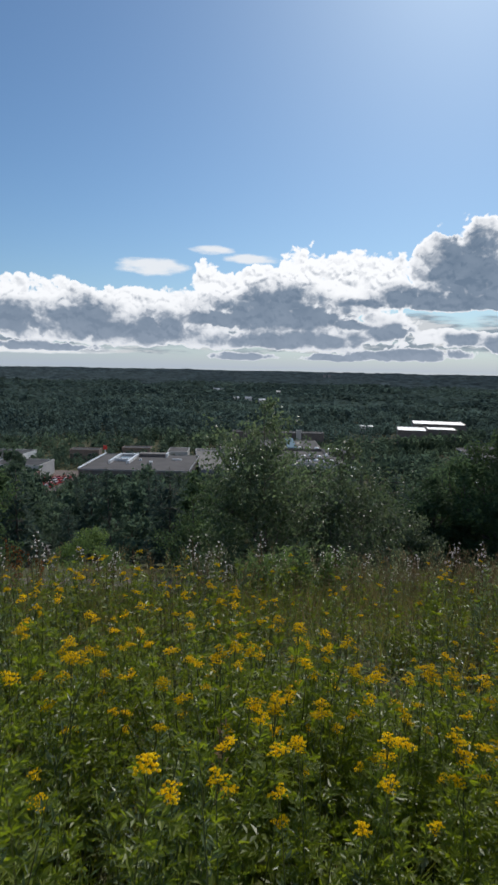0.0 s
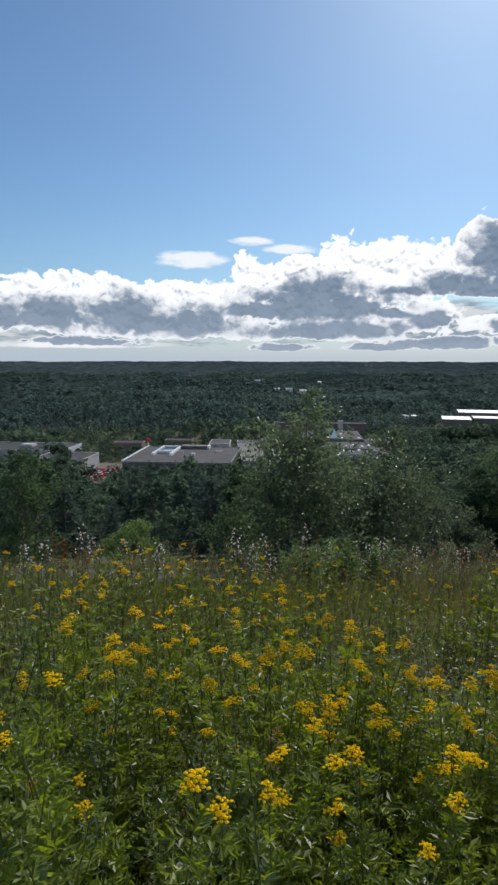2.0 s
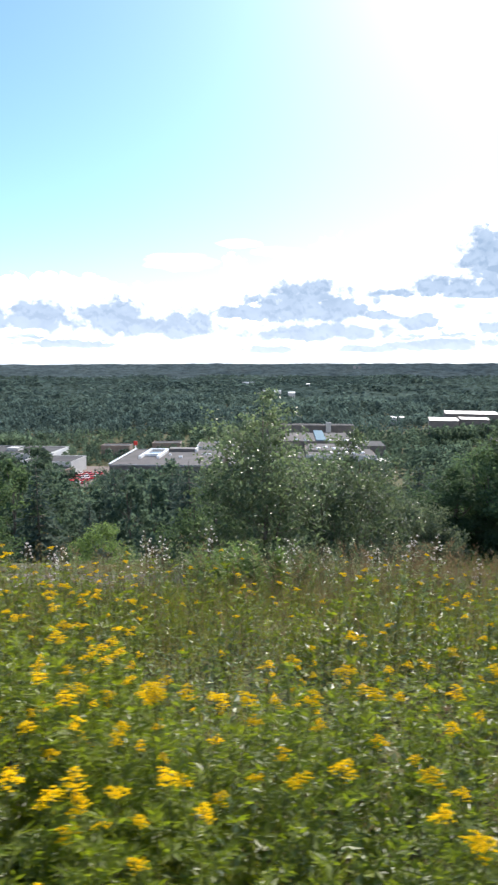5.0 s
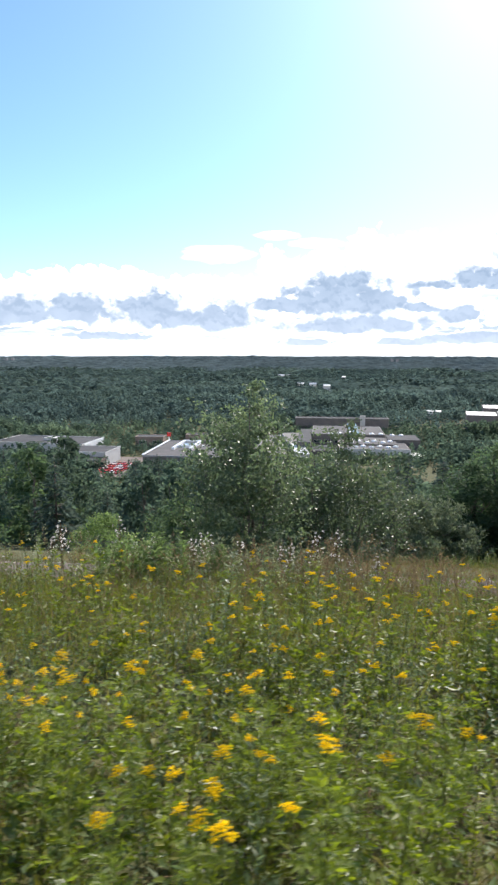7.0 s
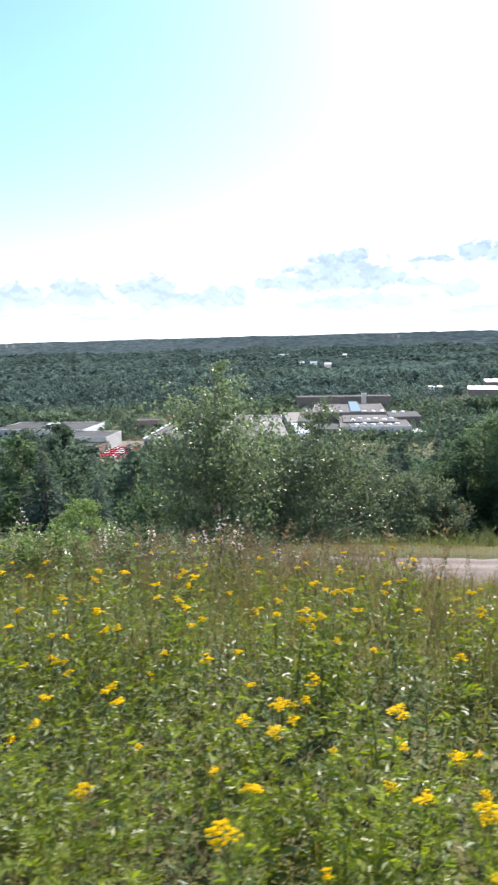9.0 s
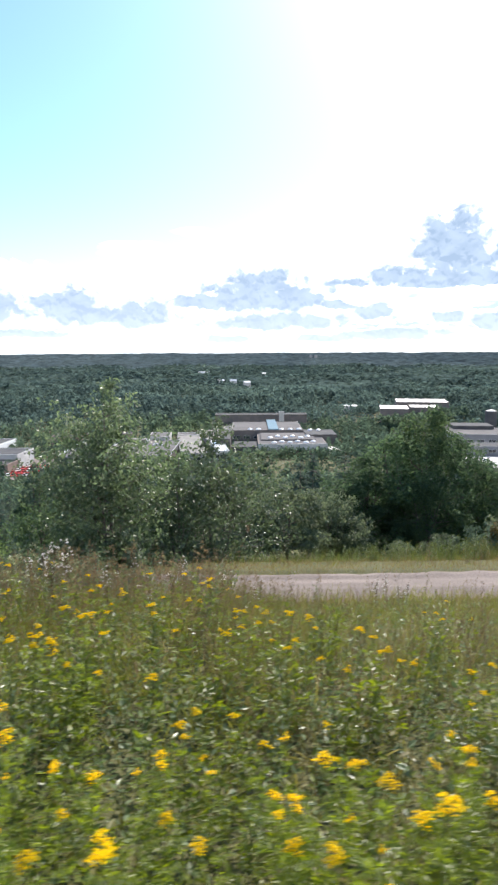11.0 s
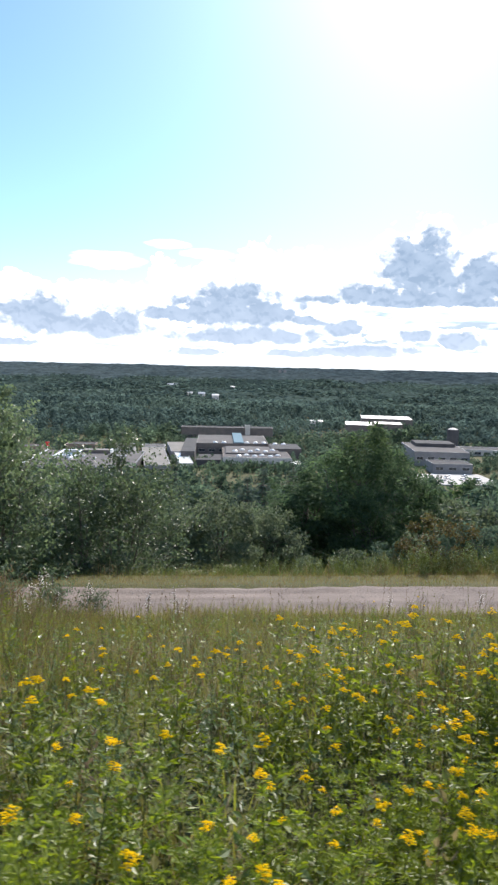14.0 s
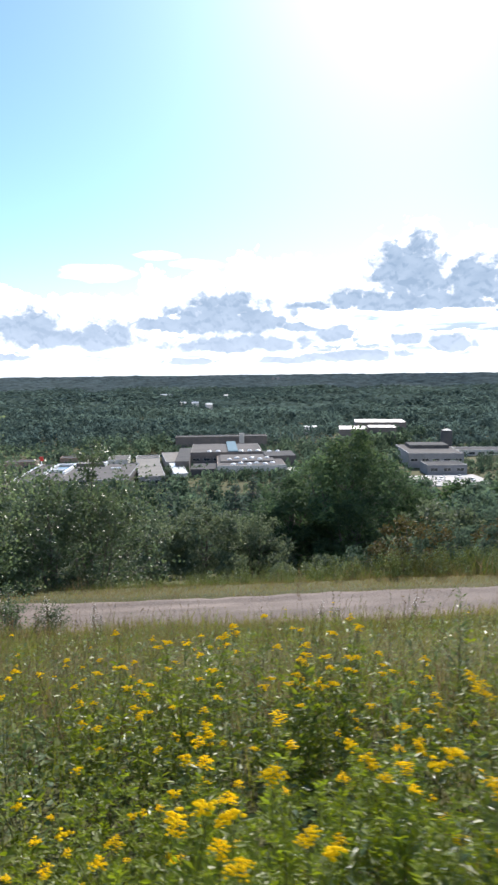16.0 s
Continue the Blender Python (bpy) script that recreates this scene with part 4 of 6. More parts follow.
def hall(name, x, y, z, w, d, h, yaw, wall, roof, label, category="building", parapet=0.6, windows=True, trim=None):
    """A flat-roofed hall: walls, a roof deck inside a raised parapet, ribbon windows. Returns its Empty; local origin at its floor's centre."""
    e = new(name)
    e.matrix_basis = pose(x, y, z, 0, 0, yaw)
    s = box(Soup(), -w / 2, w / 2, -d / 2, d / 2, -2, h)
    child("wall", s.mesh("wall", [wall]), e)
    child("roof", box(Soup(), -w / 2 + 0.3, w / 2 - 0.3, -d / 2 + 0.3, d / 2 - 0.3, h + 0.004, h + 0.25).mesh("roof", [roof]), e)
    p = Soup()
    box(p, -w / 2 - 0.15, w / 2 + 0.15, -d / 2 - 0.15, -d / 2 + 0.25, h - 0.3, h + parapet)
    box(p, -w / 2 - 0.15, w / 2 + 0.15, d / 2 - 0.25, d / 2 + 0.15, h - 0.3, h + parapet)
    box(p, -w / 2 - 0.15, -w / 2 + 0.25, -d / 2 + 0.25, d / 2 - 0.25, h - 0.3, h + parapet)
    box(p, w / 2 - 0.25, w / 2 + 0.15, -d / 2 + 0.25, d / 2 - 0.25, h - 0.3, h + parapet)
    child("parapet", p.mesh("parapet", [trim or wall]), e)
    if windows:
        n = max(2, int(w / 7))
        one = box(Soup(), -2.2, 2.2, -0.08, 0.08, -0.9, 0.9).mesh("window", [M_GLASS])
        rim = Soup()
        for x0, x1, z0, z1 in ((-2.35, 2.35, 0.9, 1.05), (-2.35, 2.35, -1.05, -0.9), (-2.35, -2.2, -0.9, 0.9), (2.2, 2.35, -0.9, 0.9), (-0.06, 0.06, -0.9, 0.9)):
            box(rim, x0, x1, -0.13, 0.06, z0, z1)
        rim = rim.mesh("window_frame", [M_WALL])
        for k in range(n):
            c = child("window", one, e)
            c.location = (-w / 2 + (k + 0.5) * w / n, -d / 2 - 0.02, h * 0.55)
            child("window_frame", rim, c)
    return tagged(e, label, category)


def add_box(e, name, mat, x0, x1, y0, y1, z0, z1, label=""):
    return child(name, box(Soup(), x0, x1, y0, y1, z0, z1).mesh(name, [mat]), e, label)


def dome_mesh(r=1.3):
    g = np.linspace(0, 6.283, 8, endpoint=False)
    v = [(r * k * math.cos(a), r * k * math.sin(a), zz) for k, zz in ((1.0, 0.0), (1.0, 0.5), (0.6, 1.0)) for a in g] + [(0, 0, 1.15)]
    f = []
    for i in range(2):
        for j in range(8):
            q, r2 = i * 8 + j, i * 8 + (j + 1) % 8
            f += [(q, r2, r2 + 8), (q, r2 + 8, q + 8)]
    f += [(16 + j, 16 + (j + 1) % 8, 24) for j in range(8)]
    return Soup().add(v, f).mesh("skylight_dome", [M_WHITEPAINT], True)


DOME = dome_mesh(1.75)
FLOOR = -64.6

# trading hall with framed roof lights
c = hall("trading_hall", -64, 372, FLOOR, 62, 62, 7.4, -1, M_DARKWALL, M_TAN, "large hall with a flat grey-tan roof and white roof frames", trim=M_CONCRETE)
add_box(c, "edge_flashing", M_WHITEPAINT, -31.6, -30.4, -31.2, 31.2, 8.004, 8.5, "white sheet flashing")
for x0, x1, y0, y1 in ((-20, -18.4, -8, 26), (-9, -7.4, -8, 26), (-18.4, -9, 24, 26), (-18.4, -9, 2, 4)):
    add_box(c, "roof_frame", M_WHITEPAINT, x0, x1, y0, y1, 7.4, 9.2)
add_box(c, "roof_light", M_GLASS, -18.4, -9, 4, 24, 7.4, 8.2)
add_box(c, "plant_room", M_DARKWALL, -7.3, 10, 22, 29, 7.4, 9.6)
add_box(c, "plant_room_end", M_WHITEPAINT, 10.004, 11.2, 21.5, 29.5, 7.4, 9.8)
add_box(c, "vent", M_WHITEPAINT, 4, 6, -4, -2, 7.4, 8.8)
add_box(c, "vent", M_WHITEPAINT, 16, 22, 10, 11.2, 7.4, 8.4)
add_box(c, "vent", M_WHITEPAINT, -4, -2.6, 6, 7.4, 7.4, 8.6)
p = new("sign_pylon")
p.matrix_basis = pose(-95, 404, FLOOR)
add_box(p, "mast", M_WHITEPAINT, -0.3, 0.3, -0.3, 0.3, -1, 10.5)
add_box(p, "sign_panel", M_REDPAINT, -1.2, 1.2, -0.4, 0.4, 10.5, 13.2)
tagged(p, "tall red sign panel on a white mast", "sign")
# long offices and the white block at the car park
c = hall("office_block", -172, 388, FLOOR, 62, 34, 9.0, -4, M_WALL, M_ROOF, "long grey-roofed building with white walls", windows=True)
add_box(c, "roof_hut", M_WALL, -2, 6, -4, 3, 9, 11)
add_box(c, "end_wall", M_WHITEPAINT, 31.16, 31.5, -14, 14, 0, 9.4)
c = hall("white_block", -133, 357, FLOOR, 30, 24, 8.2, -3, M_WALL, M_ROOF, "white block with a flat grey roof by the car park")
c = hall("low_shop", -128, 336, FLOOR, 20, 15, 5.6, -3, M_BRICK, M_ROOF, "low brown building with a flat grey roof")
for x, y, w in ((-114, 428, 20), (-81, 443, 20)):
    hall("row_house", x, y, FLOOR, w, 12, 7.0, 2, M_BRICK, M_ROOF, "grey-roofed row house half hidden by trees", "house")
hall("row_house", -50, 436, FLOOR, 14, 24, 6.6, 2, M_WALL, M_TAN, "pale-roofed row house half hidden by trees", "house")
hall("row_house", -30, 440, FLOOR, 16, 12, 6.6, 2, M_WALL, M_TAN, "pale-roofed row house half hidden by trees", "house")
# pale yard halls beside the factory
hall("yard_hall", -26, 400, FLOOR, 15, 88, 6.4, 7, M_CONCRETE, M_PALEROOF, "pale tan-roofed yard hall beside the factory", parapet=0.3)
hall("yard_hall", -12.5, 440, FLOOR, 13, 50, 6.2, 7, M_CONCRETE, M_PALEROOF, "pale tan-roofed yard hall beside the factory", parapet=0.3)
hall("yard_hall", -7, 388, FLOOR, 8, 46, 6.0, 7, M_WALL, M_METALROOF, "narrow pale yard hall beside the factory")
# factory: stepped roofs with rows of roof domes
c = hall("factory", 26, 455, FLOOR, 50, 52, 10.0, -1, M_DARKWALL, M_TAN, "stepped factory with tan roofs and rows of white domes", "factory")
add_box(c, "front_wing", M_BRICK, -7, 36, -76, -26.16, -2, 8.0)
add_box(c, "front_roof", M_TAN, -6.5, 35.5, -75.5, -26.2, 8.004, 8.3)
add_box(c, "front_band", M_WALL, -7, 36, -76.4, -76.004, 4.4, 8.4, "pale front band")
add_box(c, "middle_roof", M_TAN, -5, 30, -62, -30, 8.304, 9.2)
add_box(c, "side_wing", M_DARKWALL, 25.16, 46, -46, -20, -2, 9.6)
add_box(c, "side_roof", M_ROOF, 25.4, 46, -46.2, -19.8, 9.604, 10.0)
add_box(c, "left_wing", M_DARKWALL, -34, -25.16, -60, 10, -2, 9.0)
add_box(c, "left_roof", M_ROOF, -34.2, -25.2, -60.2, 10.2, 9.004, 9.4)
add_box(c, "low_annex", M_ROOF, -24, -7.01, -72, -48, -2, 6.0)
add_box(c, "blue_roof", M_BLUE, 1, 8, -26, 34, 10.66, 11.3, "blue sheet roof ridge")
add_box(c, "corner_shed", M_METALROOF, 36.2, 45, -74, -60, -2, 4.0)
for dx, dy, zz in [(-12 + 6.1 * k, -24, 10.6) for k in range(2)] + [(10 + 6.1 * k, -24, 10.6) for k in range(3)] + [(30 + 6 * k, -24, 10.0) for k in range(2)] \
        + [(1 + 5 * k, -56 + 6 * (k % 2), 9.2) for k in range(6)] + [(3 + 5 * k, -71 + 4 * (k % 2), 8.3) for k in range(6)]:
    s = child("skylight_dome", DOME, c, "")
    s.location = (dx, dy, zz)
hall("long_store", 25, 532, FLOOR, 78, 14, 11.0, -1, M_DARKWALL, M_ROOF, "long dark brown store behind the factory", windows=False)
s = hall("lift_tower", 42, 520, FLOOR, 4, 4, 14.0, -1, M_WALL, M_WALL, "small pale tower behind the factory", windows=False)
# bright sheet-metal sheds
hall("metal_shed", 184, 600, -60.0, 48, 40, 11.5, -12, M_DARKWALL, M_METALROOF, "long shed with a bright sheet-metal roof", windows=False)
hall("metal_shed", 142, 538, -60.0, 24, 36, 11.0, -12, M_DARKWALL, M_METALROOF, "shed with a bright sheet-metal roof", windows=False)
hall("metal_shed", 170, 545, -60.0, 24, 26, 11.0, -12, M_DARKWALL, M_METALROOF, "shed with a bright sheet-metal roof", windows=False)
# works at the right of the plain
c = hall("depot", 171, 432, FLOOR, 37, 52, 9.0, -8, M_CONCRETE, M_TAN, "grey depot with a pale flat roof", "depot")
add_box(c, "upper_floor", M_ROOF, -12, 16, 4, 24, 9.3, 11.6)
hall("depot", 164, 386, FLOOR, 25, 18, 5.5, -5, M_CONCRETE, M_ROOF, "low dark depot with a grey flat roof", "depot")
t = new("silo")
t.matrix_basis = pose(209, 492, FLOOR)
child("tank", Soup().add(*tube([(0, 0, -1), (0, 0, 16), (0, 0, 16.6)], [4.6, 4.6, 4.2], 16)).mesh("tank", [M_ROOF], True), t)
child("lid", Soup().add(*tube([(0, 0, 16.6), (0, 0, 18)], [4.2, 0.5], 16)).mesh("lid", [M_WALL], True), t)
tagged(t, "grey cylindrical silo behind the depot", "silo")
hall("depot", 222, 462, FLOOR, 36, 20, 4.5, -8, M_WALL, M_ROOF, "grey-roofed depot at the wood's edge", "depot")


def house(x, y, w, d, h, yaw, label):
    e = new("house")
    e.matrix_basis = pose(x, y, float(land(x, y)), 0, 0, yaw)
    add_box(e, "wall", M_WALL, -w / 2, w / 2, -d / 2, d / 2, -3, h)
    v = [(sx * w * 0.54, sy * d * 0.56, h + 0.004) for sx in (-1, 1) for sy in (-1, 1)] + [(-w * 0.54, 0, h + d * 0.32), (w * 0.54, 0, h + d * 0.32)]
    child("roof", Soup().add(v, [(0, 2, 5), (0, 5, 4), (1, 4, 5), (1, 5, 3), (0, 4, 1), (2, 3, 5), (0, 1, 3), (0, 3, 2)]).mesh("roof", [M_METALROOF]), e)
    one = box(Soup(), -0.7, 0.7, -0.08, 0.08, -0.8, 0.8).mesh("window", [M_GLASS])
    for k in (-0.28, 0.28):
        child("window", one, e).location = (k * w, -d / 2 - 0.03, h * 0.55)
    return tagged(e, label, "house", "far houses")


for x, y, w, hh in ((-78, 1440, 14, 13), (-62, 1450, 11, 13), (-26, 1150, 11, 11.5), (-3, 1142, 12, 12), (21, 1066, 11, 12.5), (64, 1400, 8, 13), (118, 640, 6, 8), (128, 650, 5, 7.5)):
    house(x, y, w, w * 0.7, hh, (x * 7) % 30 - 15, "small far white house rising among dark trees")
for x, y in ((352, 2950), (376, 2950), (-1500, 2950), (-1540, 2960)):
    hall("far_block", x, y, -44, 12, 12, 19, 0, M_CONCRETE, M_ROOF, "pale block on the far horizon", windows=False)

# car parks
for nm, x0, x1, y0, y1 in (("car_park", -124, -99, 312, 378), ("works_yard", 132, 178, 338, 372)):
    s = Soup()
    s.add([(x0, y0, FLOOR + 0.5), (x1, y0, FLOOR + 0.5), (x1, y1, FLOOR + 0.5), (x0, y1, FLOOR + 0.5), (x0, y0, FLOOR - 3), (x1, y0, FLOOR - 3), (x1, y1, FLOOR - 3), (x0, y1, FLOOR - 3)],
          [(0, 1, 2), (0, 2, 3), (4, 5, 1), (4, 1, 0), (5, 6, 2), (5, 2, 1), (6, 7, 3), (6, 3, 2), (7, 4, 0), (7, 0, 3)])
    tagged(new(nm, s.mesh(nm, [M_GRAVELYARD if nm == "works_yard" else M_ROAD])), "pale open yard between the buildings", "yard", kind="structure")


def car_parts():
    prof = [(-2.2, 0.35), (-2.2, 0.85), (-1.2, 0.95), (1.7, 0.98), (2.2, 0.9), (2.25, 0.4)]
    cab = [(-1.1, 0.95), (-0.55, 1.45), (1.05, 1.48), (1.75, 0.98)]

    def side(pr, w0, w1):
        n = len(pr)
        v = [(x, -(w0 if z < 1.2 else w1), z) for x, z in pr] + [(x, (w0 if z < 1.2 else w1), z) for x, z in pr]
        f = [t for j in range(n) for t in ((j, (j + 1) % n, (j + 1) % n + n), (j, (j + 1) % n + n, j + n))]
        f += [(0, j + 1, j) for j in range(1, n - 1)] + [(n, n + j, n + j + 1) for j in range(1, n - 1)]
        return Soup().add(v, f)
    wheel = Soup().add(*tube([(0, -0.1, 0), (0, 0.1, 0)], [0.33, 0.33], 10)).mesh("wheel", [M_TYRE])
    return side(prof, 0.88, 0.88), side(cab, 0.8, 0.62), wheel


BODY, CAB, WHEEL = car_parts()


def car(paint, word):
    e = new("car")
    child("body", BODY.mesh("body", [paint]), e)
    child("cabin_glass", CAB.mesh("cabin_glass", [M_GLASS]), e)
    add_box(e, "roof", paint, -0.5, 1.0, -0.62, 0.62, 1.484, 1.53)
    for x in (-1.4, 1.4):
        for y in (-0.8, 0.8):
            child("wheel", WHEEL, e).location = (x, y, 0.33)
    return tagged(e, word + " car standing in the car park", "car", "parked cars")


rng = np.random.default_rng(3)
red, white = car(M_REDPAINT, "red"), car(M_WHITEPAINT, "white")
first = {id(red): True, id(white): True}
for r in range(5):
    for k in range(5):
        src = white if rng.random() < 0.4 else red
        m = pose(-117 + k * 3.0 + r * 0.4 + rng.uniform(-0.2, 0.2), 324 + r * 6.6, FLOOR + 0.5, 0, 0, 88 + rng.uniform(-4, 4))
        if first.pop(id(src), None):
            src.matrix_basis = m
        else:
            copy_thing(src, m)
for k in range(10):
    copy_thing(white, pose(138 + k * 3.4, 352 + (k % 3) * 5, FLOOR + 0.5, 0, 0, 80 + rng.uniform(-20, 20)))

# ---- the meadow ----


def pinnate(rng, foot, way, length, pairs, s, slot, wide=0.36):
    """A fern-like leaf: pairs of leaflets along a drooping midrib."""
    way = unit(np.asarray(way, float))
    side = unit(np.cross(way, (0, 0, 1.0)))
    nrm = np.cross(side, way)
    u = np.linspace(0.18, 0.95, pairs)
    bow = np.array([0, 0, -1.0]) * (u[:, None] ** 2) * length * 0.35
    q = np.asarray(foot) + way * (u * length)[:, None] + bow
    ll = length * wide * np.sin(np.pi * (0.15 + 0.8 * u)) * rng.uniform(0.8, 1.15, pairs)
    for sg in (-1, 1):
        d = side * sg + way * 0.55 + nrm * rng.normal(0.1, 0.45, (pairs, 1))
        s.add(*leaves(q, d, np.repeat(nrm[None], pairs, 0) + rng.normal(0, 0.5, (pairs, 3)), ll, ll * (0.38 if pairs > 4 else 0.42)), slot)
    s.add(*leaves(np.asarray(foot)[None], (way - np.array([0, 0, 0.18]))[None], nrm[None], [length * 1.05], [length * 0.10]), slot)


def button(s, c, r, slot, fine):
    n = 6
    g = np.linspace(0, 6.283, n, endpoint=False)
    top = np.array([[0, 0, 0.5 * r]])
    r1 = np.column_stack([r * np.cos(g), r * np.sin(g), np.full(n, -0.1 * r)])
    r2 = np.column_stack([0.6 * r * np.cos(g), 0.6 * r * np.sin(g), np.full(n, -0.5 * r)])
    v = np.concatenate([top, r1, r2]) + c if fine else np.concatenate([top, r1]) + c
    f = [(0, 1 + j, 1 + (j + 1) % n) for j in range(n)]
    if fine:
        for j in range(n):
            a, b = 1 + j, 1 + (j + 1) % n
            f += [(a, a + n, b + n), (a, b + n, b)]
    s.add(v, f, slot)


def tansy(seed, fine, flowers=True):
    """Stem, leaves and flower head of one tansy; slots 0 stem, 1 leaf, 2 flower."""
    rng = np.random.default_rng(seed)
    stem, leaf, head = Soup(), Soup(), Soup()
    h = rng.uniform(0.62, 0.82)
    lean = rng.normal(0, 0.07, 2)
    zs = np.linspace(-0.05, h * 0.9, 4)
    pts = np.column_stack([lean[0] * (zs / h) ** 2, lean[1] * (zs / h) ** 2, zs])
    stem.add(*tube(pts, [0.0042, 0.0036, 0.003, 0.002], 3), 0)
    n = 20 if fine else 10
    for k in range(n):
        z = h * (0.1 + 0.82 * k / n) + rng.normal(0, 0.015)
        a = 2.4 * k + rng.normal(0, 0.4)
        L = (0.17 - 0.08 * k / n) * rng.uniform(0.7, 1.2)
        pinnate(rng, (lean[0] * (z / h) ** 2, lean[1] * (z / h) ** 2, z), (math.cos(a), math.sin(a), rng.uniform(0.1, 1.1)), L, 5 if fine else 3, leaf, 1, 0.34 if fine else 0.5)
    if flowers:
        # a domed, crowded corymb of several bunches
        m = int(rng.integers(5, 9)) if fine else 5
        for k in range(m):
            a, r = 2.4 * k + rng.normal(0, 0.3), (0.0 if k == 0 else 0.0098 * math.sqrt(k) * rng.uniform(0.85, 1.25))
            tip = np.array([pts[-1, 0] + r * math.cos(a), pts[-1, 1] + r * math.sin(a), h + rng.normal(0, 0.008) - 11.0 * r * r - 0.1 * r])
            if k < 4:
                stem.add(*tube([pts[-1], (pts[-1] + tip) / 2 + (0, 0, -0.01), tip], [0.0018, 0.0014, 0.0012], 3), 0)
            n = int(rng.integers(6, 9)) if fine else 3
            for j in range(n):
                b, o = 2.4 * j + k, (0.0062 if fine else 0.011) * math.sqrt(j)
                button(head, tip + np.array([o * math.cos(b), o * math.sin(b), rng.normal(0, 0.002) - o * 0.45]), rng.uniform(0.0042, 0.0056) * (1 if fine else 1.85), 2, False)
    else:
        button(head, np.array([pts[-1, 0], pts[-1, 1], h * 0.92]), 0.006, 1, False)
    return stem, leaf, head


def joined(*soups):
    s = Soup()
    for q in soups:
        s.add(*q.arrays())
    return s.arrays()


def mugwort(seed, slot_leaf, n=26, h=0.75, size=0.09):
    """A leafy weed stem with short side sprays; slots 0 stem, slot_leaf leaves."""
    rng = np.random.default_rng(seed)
    s = Soup()
    lean = rng.normal(0, 0.08, 2)
    zs = np.linspace(-0.05, h, 4)
    pts = np.column_stack([lean[0] * (zs / h) ** 2, lean[1] * (zs / h) ** 2, zs])
    s.add(*tube(pts, [0.005, 0.004, 0.003, 0.0015], 3), 0)
    z = rng.uniform(0.08, 1.0, n) * h
    a = rng.uniform(0, 6.28, n)
    d = np.column_stack([np.cos(a), np.sin(a), rng.uniform(0.1, 1.1, n)])
    r = rng.uniform(0, 0.07, n) * (1.1 - z / h)
    p = np.column_stack([lean[0] * (z / h) ** 2 + r * np.cos(a), lean[1] * (z / h) ** 2 + r * np.sin(a), z])
    L = size * rng.uniform(0.6, 1.3, n) * (1.15 - 0.6 * z / h)
    s.add(*leaves(p, d, np.column_stack([np.zeros(n), np.zeros(n), np.ones(n)]) + rng.normal(0, 0.4, (n, 3)), L, L * rng.uniform(0.2, 0.32, n)), slot_leaf)
    return s.arrays()


def tuft(seed, blades, h, width, segs=3, spread=0.06, slot=0, bow=0.5):
    """A tuft of bowed grass blades."""
    rng = np.random.default_rng(seed)
    s = Soup()
    for _ in range(blades):
        a, b = rng.uniform(0, 6.28), rng.uniform(0, 6.28)
        foot = np.array([rng.normal(0, spread), rng.normal(0, spread), -0.03])
        hh, bw = h * rng.uniform(0.55, 1.15), bow * h * rng.uniform(0.2, 1.2)
        u = np.linspace(0, 1, segs + 1)
        c = foot + np.column_stack([np.cos(a) * bw * u ** 2, np.sin(a) * bw * u ** 2, hh * u * (1 - 0.25 * u * bow)])
        sd = np.array([math.cos(b), math.sin(b), 0]) * width / 2
        wv = (1 - u[:-1] ** 1.5)[:, None]
        v = np.concatenate([c[:-1] - sd * wv, c[:-1] + sd * wv, c[-1:]])
        n = segs
        f = []
        for j in range(n - 1):
            f += [(j, n + j, n + j + 1), (j, n + j + 1, j + 1)]
        f.append((n - 1, 2 * n - 1, 2 * n))
        s.add(v, f, slot)
    return s.arrays()


def seed_stalk(seed, h, slot_stem, slot_head, n=16, spread=0.03):
    rng = np.random.default_rng(seed)
    s = Soup()
    s.add(*tube([(0, 0, -0.05), (0.01, 0, h * 0.6), (0.04, 0.01, h)], [0.003, 0.002, 0.0012], 3), slot_stem)
    u = rng.uniform(0.62, 1.02, n)
    p = np.column_stack([0.04 * u ** 2 + rng.normal(0, spread * 0.4, n), rng.normal(0, spread * 0.4, n), h * u])
    d = rng.normal(0, 0.6, (n, 3)) + np.array([0, 0, 0.8])
    s.add(*leaves(p, d, rng.normal(size=(n, 3)), rng.uniform(0.02, 0.045, n), rng.uniform(0.008, 0.016, n)), slot_head)
    return s.arrays()


def daisy(seed):
    rng = np.random.default_rng(seed)
    s = Soup()
    for k in range(3):
        e = np.array([rng.normal(0, 0.06), rng.normal(0, 0.06), rng.uniform(0.4, 0.6)])
        s.add(*tube([(0, 0, 0), e * (0.4, 0.4, 0.6), e], [0.003, 0.002, 0.0015], 3), 0)
        a = np.linspace(0, 6.283, 10, endpoint=False)
        s.add(*leaves(np.repeat(e[None], 10, 0), np.column_stack([np.cos(a), np.sin(a), np.full(10, 0.1)]), np.tile((0, 0, 1.0), (10, 1)), np.full(10, 0.02), np.full(10, 0.009)), 3)
        button(s, e, 0.007, 2, False)
    return s.arrays()


MEADOW = [M_STEM, M_TANSY, M_YELLOW, M_WHITE, M_SILVER, M_LIME, M_GRASS, M_DRY, M_BROWN, M_PINK, M_RANK, M_PALE]
rng = np.random.default_rng(21)
X0, X1, Y0, Y1 = -6.0, 18.5, 0.25, 10.6


def brow(x, y):
    """How far a place belongs to the open, grassy brow over the track."""
    return np.clip((y - np.interp(x, [6, 9], [5.2, 4.7])) / np.interp(x, [6, 9], [2.6, 1.9]), 0, 1) * np.clip((x - 4.8) / 1.5, 0, 1)


